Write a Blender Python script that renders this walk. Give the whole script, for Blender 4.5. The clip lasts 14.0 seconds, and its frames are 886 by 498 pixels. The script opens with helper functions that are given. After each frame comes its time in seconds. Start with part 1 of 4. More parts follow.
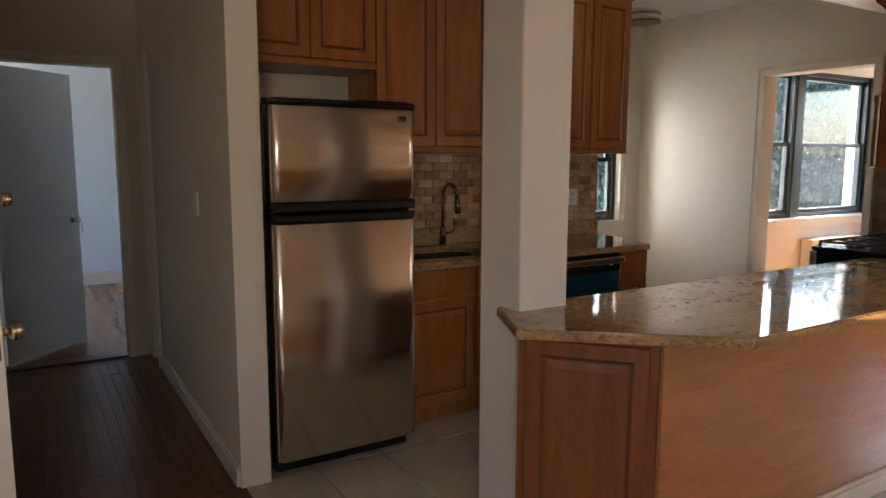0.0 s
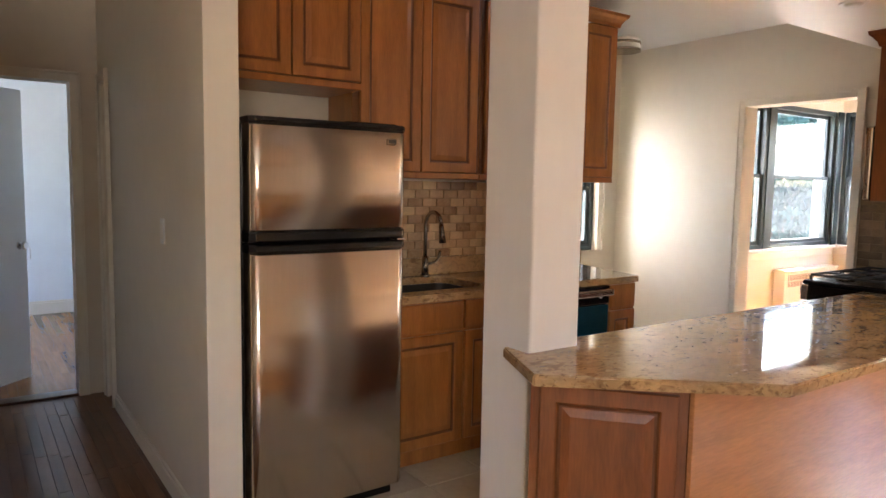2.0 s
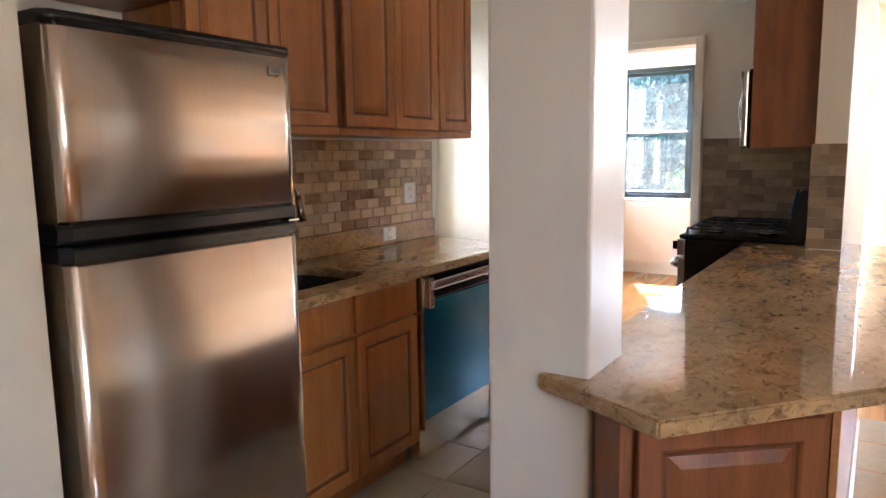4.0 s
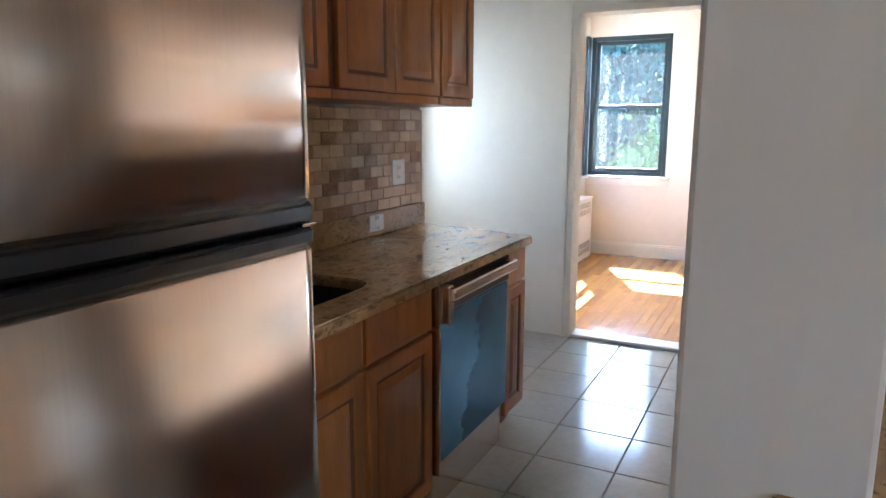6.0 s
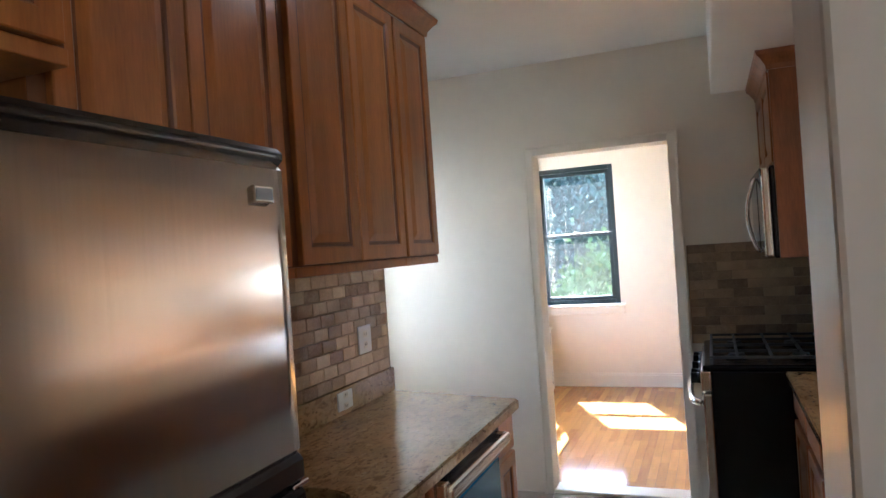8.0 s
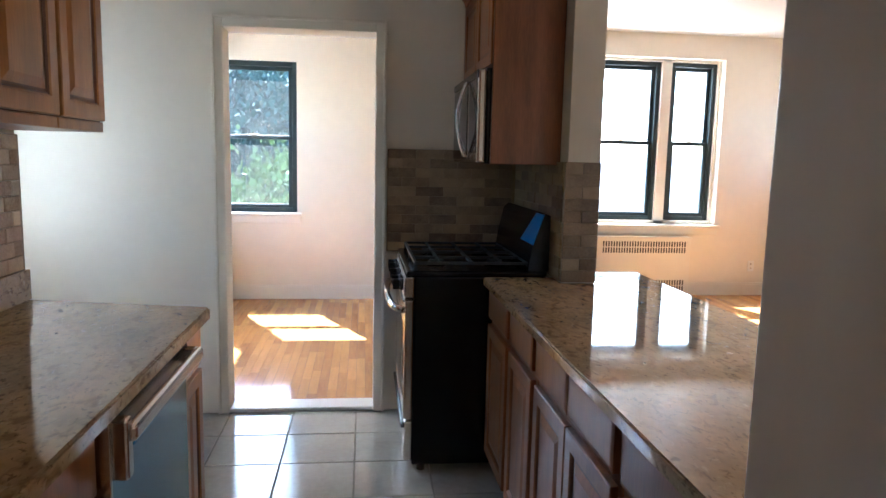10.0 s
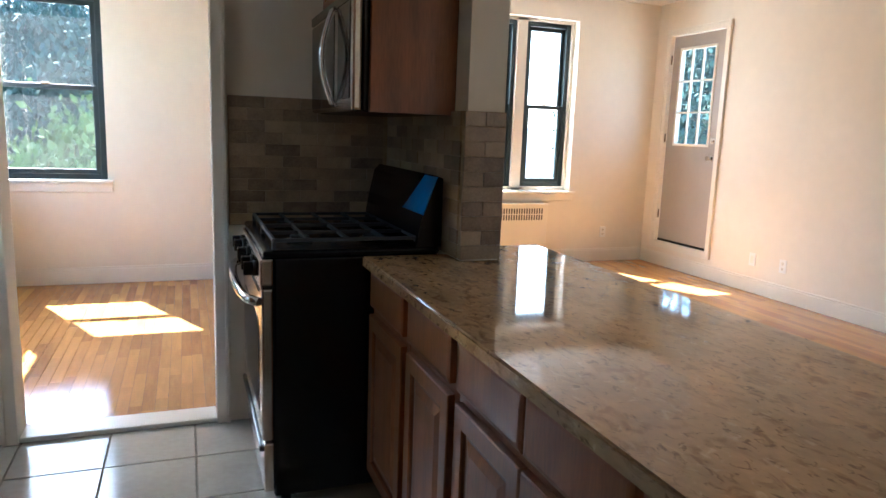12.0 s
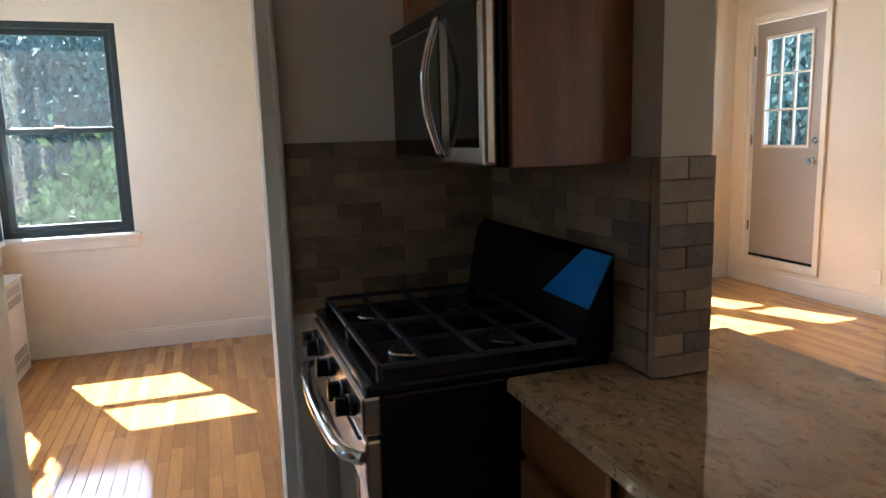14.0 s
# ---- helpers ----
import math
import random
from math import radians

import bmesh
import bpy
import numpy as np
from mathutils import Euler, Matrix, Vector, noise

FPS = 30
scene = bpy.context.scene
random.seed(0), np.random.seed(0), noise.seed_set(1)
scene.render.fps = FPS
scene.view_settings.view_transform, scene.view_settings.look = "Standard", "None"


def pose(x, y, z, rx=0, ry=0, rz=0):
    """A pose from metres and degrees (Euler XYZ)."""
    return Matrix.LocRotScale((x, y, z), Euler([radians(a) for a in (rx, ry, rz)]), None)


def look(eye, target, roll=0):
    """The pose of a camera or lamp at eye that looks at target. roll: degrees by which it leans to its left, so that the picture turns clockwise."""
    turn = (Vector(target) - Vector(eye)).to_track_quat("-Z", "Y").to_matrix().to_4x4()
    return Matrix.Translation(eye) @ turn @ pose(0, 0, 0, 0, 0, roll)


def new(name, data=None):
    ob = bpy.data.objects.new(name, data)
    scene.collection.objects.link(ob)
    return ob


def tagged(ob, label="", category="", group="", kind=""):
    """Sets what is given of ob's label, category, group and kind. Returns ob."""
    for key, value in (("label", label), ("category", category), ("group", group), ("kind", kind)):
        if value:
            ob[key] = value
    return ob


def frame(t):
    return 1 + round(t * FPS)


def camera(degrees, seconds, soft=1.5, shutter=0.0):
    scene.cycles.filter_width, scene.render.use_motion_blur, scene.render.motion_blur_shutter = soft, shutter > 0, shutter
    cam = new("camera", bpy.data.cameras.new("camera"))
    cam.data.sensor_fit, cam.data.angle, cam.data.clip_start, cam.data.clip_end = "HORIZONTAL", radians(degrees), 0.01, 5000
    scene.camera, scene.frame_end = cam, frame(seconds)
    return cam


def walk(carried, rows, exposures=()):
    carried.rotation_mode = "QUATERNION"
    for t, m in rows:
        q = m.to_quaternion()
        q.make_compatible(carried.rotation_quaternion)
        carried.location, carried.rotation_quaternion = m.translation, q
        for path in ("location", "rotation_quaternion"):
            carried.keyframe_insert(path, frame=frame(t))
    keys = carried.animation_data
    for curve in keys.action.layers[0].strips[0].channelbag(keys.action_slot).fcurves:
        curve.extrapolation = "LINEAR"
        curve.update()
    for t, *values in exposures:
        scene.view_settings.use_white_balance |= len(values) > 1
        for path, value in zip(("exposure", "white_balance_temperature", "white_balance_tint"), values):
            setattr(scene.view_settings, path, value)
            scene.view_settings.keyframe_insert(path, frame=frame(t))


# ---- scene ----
cam = camera(65.9, 14.0)
PATH = [
    (0, (5.028, -4.767, 1.437), (3.333, -3.739, 1.17), 0.2),
    (0.5, (4.986, -4.804, 1.496), (3.331, -3.688, 1.363), 1.8),
    (1, (4.959, -4.829, 1.501), (3.343, -3.658, 1.379), 1.6),
    (1.5, (4.912, -4.831, 1.491), (3.275, -3.69, 1.36), 1.3),
    (2, (4.757, -4.778, 1.433), (3.123, -3.64, 1.245), 1.0),
    (2.5, (4.513, -4.722, 1.42), (2.864, -3.612, 1.2), 0.7),
    (3, (4.232, -4.744, 1.377), (2.774, -3.403, 1.105), -0.2),
    (5.5, (3.092, -4.37, 1.377), (2.18, -2.614, 1.084), -0.2),
    (6, (3.016, -4.262, 1.38), (2.131, -2.504, 1.022), 0.1),
    (6.5, (2.838, -4.138, 1.448), (2.071, -2.301, 1.256), -2.8),
    (7, (2.819, -4.123, 1.522), (1.898, -2.348, 1.572), -4.3),
    (9.5, (2.625, -3.817, 1.455), (2.57, -1.827, 1.264), -0.1),
    (10, (2.524, -3.695, 1.401), (2.756, -1.726, 1.14), 1.3),
    (10.5, (2.427, -3.582, 1.305), (3.172, -1.732, 1.153), -0.7),
    (11, (2.452, -3.447, 1.211), (3.481, -1.795, 0.754), 2.1),
    (11.5, (2.522, -3.187, 1.252), (3.407, -1.432, 0.884), 1.5),
    (12, (2.483, -3.072, 1.328), (3.18, -1.228, 0.991), 2.1),
    (12.5, (2.458, -2.846, 1.4), (3.121, -0.977, 1.136), 1.1),
    (13, (2.503, -2.576, 1.43), (3.019, -0.666, 1.138), 2.5),
    (13.5, (2.502, -2.374, 1.437), (3.153, -0.511, 1.113), 2.3),
    (14, (2.425, -2.21, 1.457), (3.052, -0.339, 1.133), -1.6),
]
walk(cam, [(t, look(eye, target, roll)) for t, eye, target, roll in PATH], exposures=[(0, 3.75, 6500, 18), (0.5, 4.4, 6500, 18), (1, 4.65, 6500, 18), (2.5, 4.9, 6400, 19), (3, 4.95, 6000, 17), (5.5, 4.9, 5300, 12), (6, 4.5, 5000, 9), (7, 4.3, 5400, 12), (9.5, 4.25, 5200, 10), (10.5, 3.88, 5200, 9), (11, 3.65, 4900, 7), (11.5, 4.15, 5000, 8), (12.5, 3.62, 5500, 8), (14, 3.42, 5500, 9)])

# ---- world, sun, exposure ----
world = bpy.data.worlds.new("world")
scene.world = world
world.use_nodes = True
wn = world.node_tree.nodes
sky = wn.new("ShaderNodeTexSky")
sky.sky_type, sky.sun_disc = "NISHITA", False
sky.sun_elevation, sky.sun_rotation = radians(49), math.atan2(-0.365, 0.785)
sky.air_density, sky.dust_density = 1.0, 2.0
wn["Background"].inputs["Strength"].default_value = 0.15
world.node_tree.links.new(sky.outputs[0], wn["Background"].inputs["Color"])
sun = new("sun", bpy.data.lights.new("sun", "SUN"))
sun.data.energy, sun.data.angle, sun.data.color = 5.0, radians(0.5), (1, 0.93, 0.82)
sun.matrix_world = look((0, 0, 0), (0.365, -0.785, -1.0))


def window_light(name, place, target, w, h, power, colour):
    lamp = new(name, bpy.data.lights.new(name, "AREA"))
    lamp.data.shape, lamp.data.size, lamp.data.size_y, lamp.data.energy = "RECTANGLE", w, h, power
    lamp.data.color = colour
    lamp.matrix_world = look(place, target)
    return lamp


# first lamp is added fill from an unseen, assumed window
window_light("added_side_fill", (7.21, -6.0, 1.6), (0, -4.9, 1.3), 1.1, 1.1, 1.3, (1, 0.82, 0.62))
window_light("bedroom_window_light", (-2.1, -6.57, 1.55), (-2.1, 0, 1.2), 1.1, 1.3, 0.7, (0.75, 0.88, 1))
window_light("living_window_light", (5.535, 3.475, 2.04), (5.535, 0, 2.04), 1.36, 0.74, 3.5, (1, 0.96, 0.9))


# ---- materials ----
def material(name, colour, rough=0.5, metal=0.0, scale=0.0, vary=0.15, bump=0.0, stretch=(1, 1, 1), dark=None, island=0.0, piece=0.0, fine=0.0, spec=0.5, coat=0.0):
    m = bpy.data.materials.new(name)
    m.use_nodes = True
    n, l = m.node_tree.nodes, m.node_tree.links
    b = n["Principled BSDF"]
    b.inputs["Roughness"].default_value, b.inputs["Metallic"].default_value = rough, metal
    b.inputs["Base Color"].default_value = (*colour, 1)
    b.inputs["Specular IOR Level"].default_value = spec
    b.inputs["Coat Weight"].default_value = coat
    b.inputs["Coat Roughness"].default_value = 0.12
    if scale:
        co = n.new("ShaderNodeTexCoord")
        mp = n.new("ShaderNodeMapping")
        mp.inputs["Scale"].default_value = stretch
        l.new(co.outputs["Object"], mp.inputs["Vector"])
        big = n.new("ShaderNodeTexNoise")
        big.inputs["Scale"].default_value, big.inputs["Detail"].default_value = scale, 6
        l.new(mp.outputs[0], big.inputs["Vector"])
        small = n.new("ShaderNodeTexNoise")
        small.inputs["Scale"].default_value, small.inputs["Detail"].default_value = scale * 9, 3
        l.new(mp.outputs[0], small.inputs["Vector"])
        add = n.new("ShaderNodeMath")
        add.operation = "MULTIPLY_ADD"
        add.inputs[1].default_value = 0.35 + fine
        l.new(small.outputs[0], add.inputs[0])
        l.new(big.outputs[0], add.inputs[2])
        last = add.outputs[0]
        if piece or island:
            info = n.new("ShaderNodeObjectInfo") if piece else n.new("ShaderNodeNewGeometry")
            more = n.new("ShaderNodeMath")
            more.operation = "MULTIPLY_ADD"
            more.inputs[1].default_value = piece or island
            l.new(info.outputs["Random" if piece else "Random Per Island"], more.inputs[0])
            l.new(last, more.inputs[2])
            last = more.outputs[0]
            if piece:
                mv = n.new("ShaderNodeVectorMath")
                mv.operation = "SCALE"
                mv.inputs[0].default_value = (37, 53, 71)
                l.new(info.outputs["Random"], mv.inputs["Scale"])
                l.new(mv.outputs[0], mp.inputs["Location"])
        ramp = n.new("ShaderNodeValToRGB")
        mid = 0.67 + fine / 2 + (piece or island) / 2
        half = 0.22 + (piece or island) / 2
        e = ramp.color_ramp.elements
        e[0].position, e[1].position = max(0.0, (mid - half) / 2), min(1.0, (mid + half) / 2)
        d = dark or tuple(c * (1 - vary) for c in colour)
        u = tuple(min(1, c * (1 + vary * 0.6)) for c in colour)
        e[0].color, e[1].color = (*d, 1), (*u, 1)
        half_in = n.new("ShaderNodeMath")
        half_in.operation = "MULTIPLY"
        half_in.inputs[1].default_value = 0.5
        l.new(last, half_in.inputs[0])
        l.new(half_in.outputs[0], ramp.inputs[0])
        l.new(ramp.outputs[0], b.inputs["Base Color"])
        if bump:
            bp = n.new("ShaderNodeBump")
            bp.inputs["Strength"].default_value, bp.inputs["Distance"].default_value = bump, 0.004
            l.new(add.outputs[0], bp.inputs["Height"])
            l.new(bp.outputs[0], b.inputs["Normal"])
    return m


def glowing(name, colour, strength):
    m = material(name, colour, 0.4)
    b = m.node_tree.nodes["Principled BSDF"]
    b.inputs["Emission Color"].default_value, b.inputs["Emission Strength"].default_value = (*colour, 1), strength
    return m


def glass_material():
    m = bpy.data.materials.new("window_glass")
    m.use_nodes = True
    n, l = m.node_tree.nodes, m.node_tree.links
    n.remove(n["Principled BSDF"])
    mix, clear, gloss, fres = (n.new("ShaderNode" + k) for k in ("MixShader", "BsdfTransparent", "BsdfGlossy", "LayerWeight"))
    gloss.inputs["Roughness"].default_value = 0.02
    clear.inputs["Color"].default_value = (0.93, 0.96, 0.95, 1)
    fres.inputs["Blend"].default_value = 0.5
    steep, gain = n.new("ShaderNodeMath"), n.new("ShaderNodeMath")
    steep.operation, gain.operation = "POWER", "MULTIPLY_ADD"
    steep.inputs[1].default_value, gain.inputs[1].default_value, gain.inputs[2].default_value = 5, 0.9, 0.04
    l.new(fres.outputs["Facing"], steep.inputs[0])
    l.new(steep.outputs[0], gain.inputs[0])
    l.new(gain.outputs[0], mix.inputs[0])
    l.new(clear.outputs[0], mix.inputs[1])
    l.new(gloss.outputs[0], mix.inputs[2])
    # translucent veil: the hazy glare of bright windows put into the glass
    glare_mix, haze = n.new("ShaderNodeMixShader"), n.new("ShaderNodeBsdfTranslucent")
    glare_noise = n.new("ShaderNodeTexNoise")
    glare_noise.inputs["Scale"].default_value = 3.0
    level = n.new("ShaderNodeMath")
    level.operation = "MULTIPLY"
    level.inputs[1].default_value = 0.014
    l.new(glare_noise.outputs[0], level.inputs[0])
    l.new(level.outputs[0], glare_mix.inputs[0])
    l.new(mix.outputs[0], glare_mix.inputs[1])
    l.new(haze.outputs[0], glare_mix.inputs[2])
    l.new(glare_mix.outputs[0], n["Material Output"].inputs["Surface"])
    return m


def granite_material():
    m = material("granite", (0.51, 0.325, 0.155), 0.045, scale=6, vary=0.25, stretch=(1, 0.6, 1), dark=(0.31, 0.21, 0.115), spec=0.6)
    n, l = m.node_tree.nodes, m.node_tree.links
    b = n["Principled BSDF"]
    last = b.inputs["Base Color"].links[0].from_socket
    co = n.new("ShaderNodeTexCoord")
    # drawn-out brown veins, then small dark and pale crystals
    for turn, scale, low, high, tint, most in ((0.5, (26, 14, 26), 0.53, 0.68, (0.2, 0.11, 0.055), 0.7), (0.3, (64, 40, 64), 0.57, 0.68, (0.11, 0.06, 0.03), 0.7), (-0.4, (46, 30, 46), 0.6, 0.72, (0.66, 0.5, 0.31), 0.5)):
        mp = n.new("ShaderNodeMapping")
        mp.inputs["Rotation"].default_value, mp.inputs["Scale"].default_value = (0, 0, turn), scale
        l.new(co.outputs["Object"], mp.inputs["Vector"])
        spots = n.new("ShaderNodeTexNoise")
        spots.inputs["Scale"].default_value, spots.inputs["Detail"].default_value, spots.inputs["Distortion"].default_value = 1.0, 5, 0.9
        l.new(mp.outputs[0], spots.inputs["Vector"])
        ramp = n.new("ShaderNodeMapRange")
        ramp.inputs["From Min"].default_value, ramp.inputs["From Max"].default_value, ramp.inputs["To Max"].default_value = low, high, most
        l.new(spots.outputs[0], ramp.inputs["Value"])
        mix = n.new("ShaderNodeMix")
        mix.data_type = "RGBA"
        mix.inputs[7].default_value = (*tint, 1)
        l.new(ramp.outputs[0], mix.inputs[0])
        l.new(last, mix.inputs[6])
        last = mix.outputs[2]
    l.new(last, b.inputs["Base Color"])
    return m


def steel_material(name, rough, along):
    return material(name, (0.62, 0.55, 0.48), rough, 1.0, scale=3, vary=0.05, stretch=along, fine=0.3)


wall_paint = material("cream_wall_paint", (0.76, 0.69, 0.57), 0.6, scale=1.3, vary=0.04, bump=0.03, fine=0.2)
column_paint = material("white_column_paint", (0.78, 0.74, 0.69), 0.35, scale=2.0, vary=0.04, bump=0.12, stretch=(1, 1, 0.25), fine=0.2)
ceiling_paint = material("ceiling_paint", (0.78, 0.75, 0.69), 0.4, scale=1.1, vary=0.04, bump=0.06)
trim_paint = material("white_gloss_trim_paint", (0.77, 0.72, 0.62), 0.3, scale=4, vary=0.04, bump=0.05)
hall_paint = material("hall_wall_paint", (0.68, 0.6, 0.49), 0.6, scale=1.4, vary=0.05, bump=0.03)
# white paint tinted blue: the bedroom's cool daylight is in the colour
cool_lit_paint = material("cool_lit_white_paint", (0.72, 0.76, 0.8), 0.5, scale=2, vary=0.04)
cabinet_wood = material("honey_maple_wood", (0.37, 0.135, 0.03), 0.33, scale=6, vary=0.25, bump=0.05, stretch=(3, 3, 0.35), fine=0.2, coat=0.15)
# darker copy of the honey maple, with the peninsula side's shade in it
shaded_cabinet_wood = material("shaded_maple_wood", (0.25, 0.083, 0.024), 0.38, scale=6, vary=0.3, bump=0.06, stretch=(3, 3, 0.35), fine=0.2, coat=0.1)
panel_wood = material("light_oak_veneer", (0.5, 0.225, 0.08), 0.35, scale=5, vary=0.2, bump=0.05, stretch=(1, 0.4, 3), fine=0.3, coat=0.4)
# glaze of the door grooves, dark toe kicks, and painted shade behind doors
groove_wood = material("dark_glaze_and_shade_wood", (0.15, 0.05, 0.014), 0.4, scale=8, vary=0.2)
plank_wood = material("oak_strip_floor", (0.54, 0.275, 0.08), 0.11, scale=5, vary=0.3, bump=0.012, stretch=(6, 0.7, 1), piece=0.85, fine=0.25, dark=(0.3, 0.135, 0.045))
plank_wood_far = material("oak_strip_floor_far", (0.54, 0.275, 0.08), 0.11, scale=5, vary=0.3, bump=0.012, stretch=(6, 0.7, 1), island=0.8, fine=0.25, dark=(0.3, 0.135, 0.045))
hall_wood = material("dark_hall_floor", (0.19, 0.08, 0.032), 0.3, scale=5, vary=0.3, bump=0.02, stretch=(0.7, 6, 1), piece=0.5, fine=0.25, dark=(0.085, 0.035, 0.016), spec=0.35)
bedroom_wood = material("bedroom_oak_floor", (0.34, 0.17, 0.075), 0.2, scale=5, vary=0.3, bump=0.02, stretch=(0.7, 6, 1), island=0.5, fine=0.25, dark=(0.2, 0.09, 0.04))
seam_dark = material("floor_seam", (0.09, 0.045, 0.02), 0.6, scale=4)
tile_floor = material("glazed_floor_tile", (0.46, 0.42, 0.34), 0.13, scale=4, vary=0.14, bump=0.03, piece=0.12, fine=0.2)
grout = material("grout", (0.27, 0.235, 0.18), 0.8, scale=30, vary=0.15)
stone_tile = material("tumbled_travertine", (0.6, 0.42, 0.25), 0.22, scale=14, vary=0.3, bump=0.2, piece=1.05, fine=0.3, dark=(0.19, 0.095, 0.042))
# darker than the sink's stone: the stove corner's shade is in this colour
shaded_stove_tile = material("shaded_brown_stone_tile", (0.36, 0.25, 0.145), 0.35, scale=14, vary=0.3, bump=0.2, piece=0.9, fine=0.3, dark=(0.1, 0.058, 0.032))
stone_grout = material("stone_tile_joint", (0.34, 0.235, 0.135), 0.8, scale=30, vary=0.2)
granite = granite_material()
steel = steel_material("brushed_steel", 0.19, (60, 60, 0.6))
steel_wide = steel_material("brushed_steel_trim", 0.25, (1, 30, 30))
sink_steel = material("dull_sink_steel", (0.03, 0.028, 0.026), 0.35, 0.0, scale=8, vary=0.2)
chrome = material("chrome", (0.75, 0.75, 0.76), 0.08, 1.0)
nickel = material("brushed_nickel", (0.33, 0.29, 0.24), 0.25, 1.0)
black_plastic = material("black_plastic", (0.008, 0.008, 0.009), 0.22, scale=20, vary=0.2)
black_enamel = material("black_enamel", (0.006, 0.006, 0.007), 0.22, scale=10, vary=0.2, spec=0.3)
black_glass = material("black_oven_glass", (0.008, 0.008, 0.009), 0.05)
iron = material("cast_iron", (0.018, 0.018, 0.018), 0.5, scale=40, vary=0.3, bump=0.2)
blue_film = material("blue_protective_film", (0.02, 0.15, 0.26), 0.16, 0.5, scale=5, vary=0.1, bump=0.012)
display_blue = material("bright_blue_film", (0.02, 0.2, 0.55), 0.12, scale=5, vary=0.1, bump=0.05)
window_paint = material("dark_green_window_paint", (0.018, 0.032, 0.035), 0.35, scale=12, vary=0.2, bump=0.05)
door_paint = material("taupe_door_paint", (0.38, 0.34, 0.29), 0.45, scale=3, vary=0.05)
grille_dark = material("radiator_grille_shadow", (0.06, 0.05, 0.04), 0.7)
white_plastic = material("white_plastic", (0.78, 0.77, 0.73), 0.35)
brass = material("worn_brass", (0.5, 0.4, 0.26), 0.25, 1.0)
glass = glass_material()


def screen_material():
    m = bpy.data.materials.new("insect_screen")
    m.use_nodes = True
    n, l = m.node_tree.nodes, m.node_tree.links
    b = n["Principled BSDF"]
    b.inputs["Base Color"].default_value = (0.06, 0.062, 0.07, 1)
    b.inputs["Roughness"].default_value = 0.7
    mix, clear = n.new("ShaderNodeMixShader"), n.new("ShaderNodeBsdfTransparent")
    mix.inputs[0].default_value = 0.12
    l.new(clear.outputs[0], mix.inputs[1])
    l.new(b.outputs[0], mix.inputs[2])
    l.new(mix.outputs[0], n["Material Output"].inputs["Surface"])
    return m


mesh_screen = screen_material()
lamp_glass = glowing("lit_opal_glass", (1, 0.96, 0.9), 0.16)
frosted = material("frosted_glass", (0.7, 0.68, 0.62), 0.3)
leaf_dark = material("leaves", (0.03, 0.066, 0.056), 0.7, scale=3, vary=0.4, island=0.6, spec=0.1)
leaf_light = material("light_leaves", (0.1, 0.155, 0.05), 0.7, scale=3, vary=0.35, island=0.6, spec=0.1)
bark = material("bark", (0.09, 0.065, 0.045), 0.9, scale=9, vary=0.4, bump=0.5)
grass = material("pale_concrete_yard", (0.42, 0.41, 0.38), 0.9, scale=0.6, vary=0.2)
shingle = material("grey_roof_shingle", (0.18, 0.18, 0.19), 0.8, scale=5, vary=0.25)
siding = material("pale_siding", (0.55, 0.54, 0.5), 0.7, scale=2, vary=0.08)


# ---- helpers for building ----
ORIGIN = {}


def thing(name, x, y, z, label, category, group="", kind=""):
    ob = new(name)
    ob.empty_display_size = 0.1
    ob.location = (x, y, z)
    ORIGIN[ob.name] = Vector((x, y, z))
    return tagged(ob, label, category, group, kind)


def part(name, bm, mat, parent=None, label=""):
    me = bpy.data.meshes.new(name)
    org = ORIGIN.get(parent.name, Vector()) if parent else Vector()
    if org.length:
        bmesh.ops.translate(bm, verts=bm.verts, vec=-org)
    bm.normal_update()
    bm.to_mesh(me)
    bm.free()
    me.materials.append(mat)
    ob = new(name, me)
    ob.parent = parent
    ORIGIN[ob.name] = org
    return tagged(ob, label)


def setting(name, bm, mat, label="", category=""):
    return tagged(part(name, bm, mat), label, category, kind="structure")


def box(x0, y0, z0, x1, y1, z1, bevel=0.0, bm=None, seg=2):
    own = bmesh.new()
    bmesh.ops.create_cube(own, size=1)
    for v in own.verts:
        v.co = Vector(((x0 + x1) / 2 + v.co.x * abs(x1 - x0), (y0 + y1) / 2 + v.co.y * abs(y1 - y0), (z0 + z1) / 2 + v.co.z * abs(z1 - z0)))
    if bevel:
        bmesh.ops.bevel(own, geom=own.edges[:], offset=bevel, segments=seg, affect="EDGES", profile=0.5)
    return join(own, bm)


def join(own, bm):
    if bm is None:
        return own
    me = bpy.data.meshes.new("join")
    own.to_mesh(me)
    own.free()
    bm.from_mesh(me)
    bpy.data.meshes.remove(me)
    return bm


def rod(p, q, r, r2=None, seg=16, bm=None, cap=True):
    own = bmesh.new()
    p, q = Vector(p), Vector(q)
    bmesh.ops.create_cone(own, cap_ends=cap, segments=seg, radius1=r, radius2=r if r2 is None else r2, depth=(q - p).length)
    own.transform(Matrix.Translation((p + q) / 2) @ (q - p).to_track_quat("Z", "Y").to_matrix().to_4x4())
    for f in own.faces:
        f.smooth = len(f.verts) == 4
    return join(own, bm)


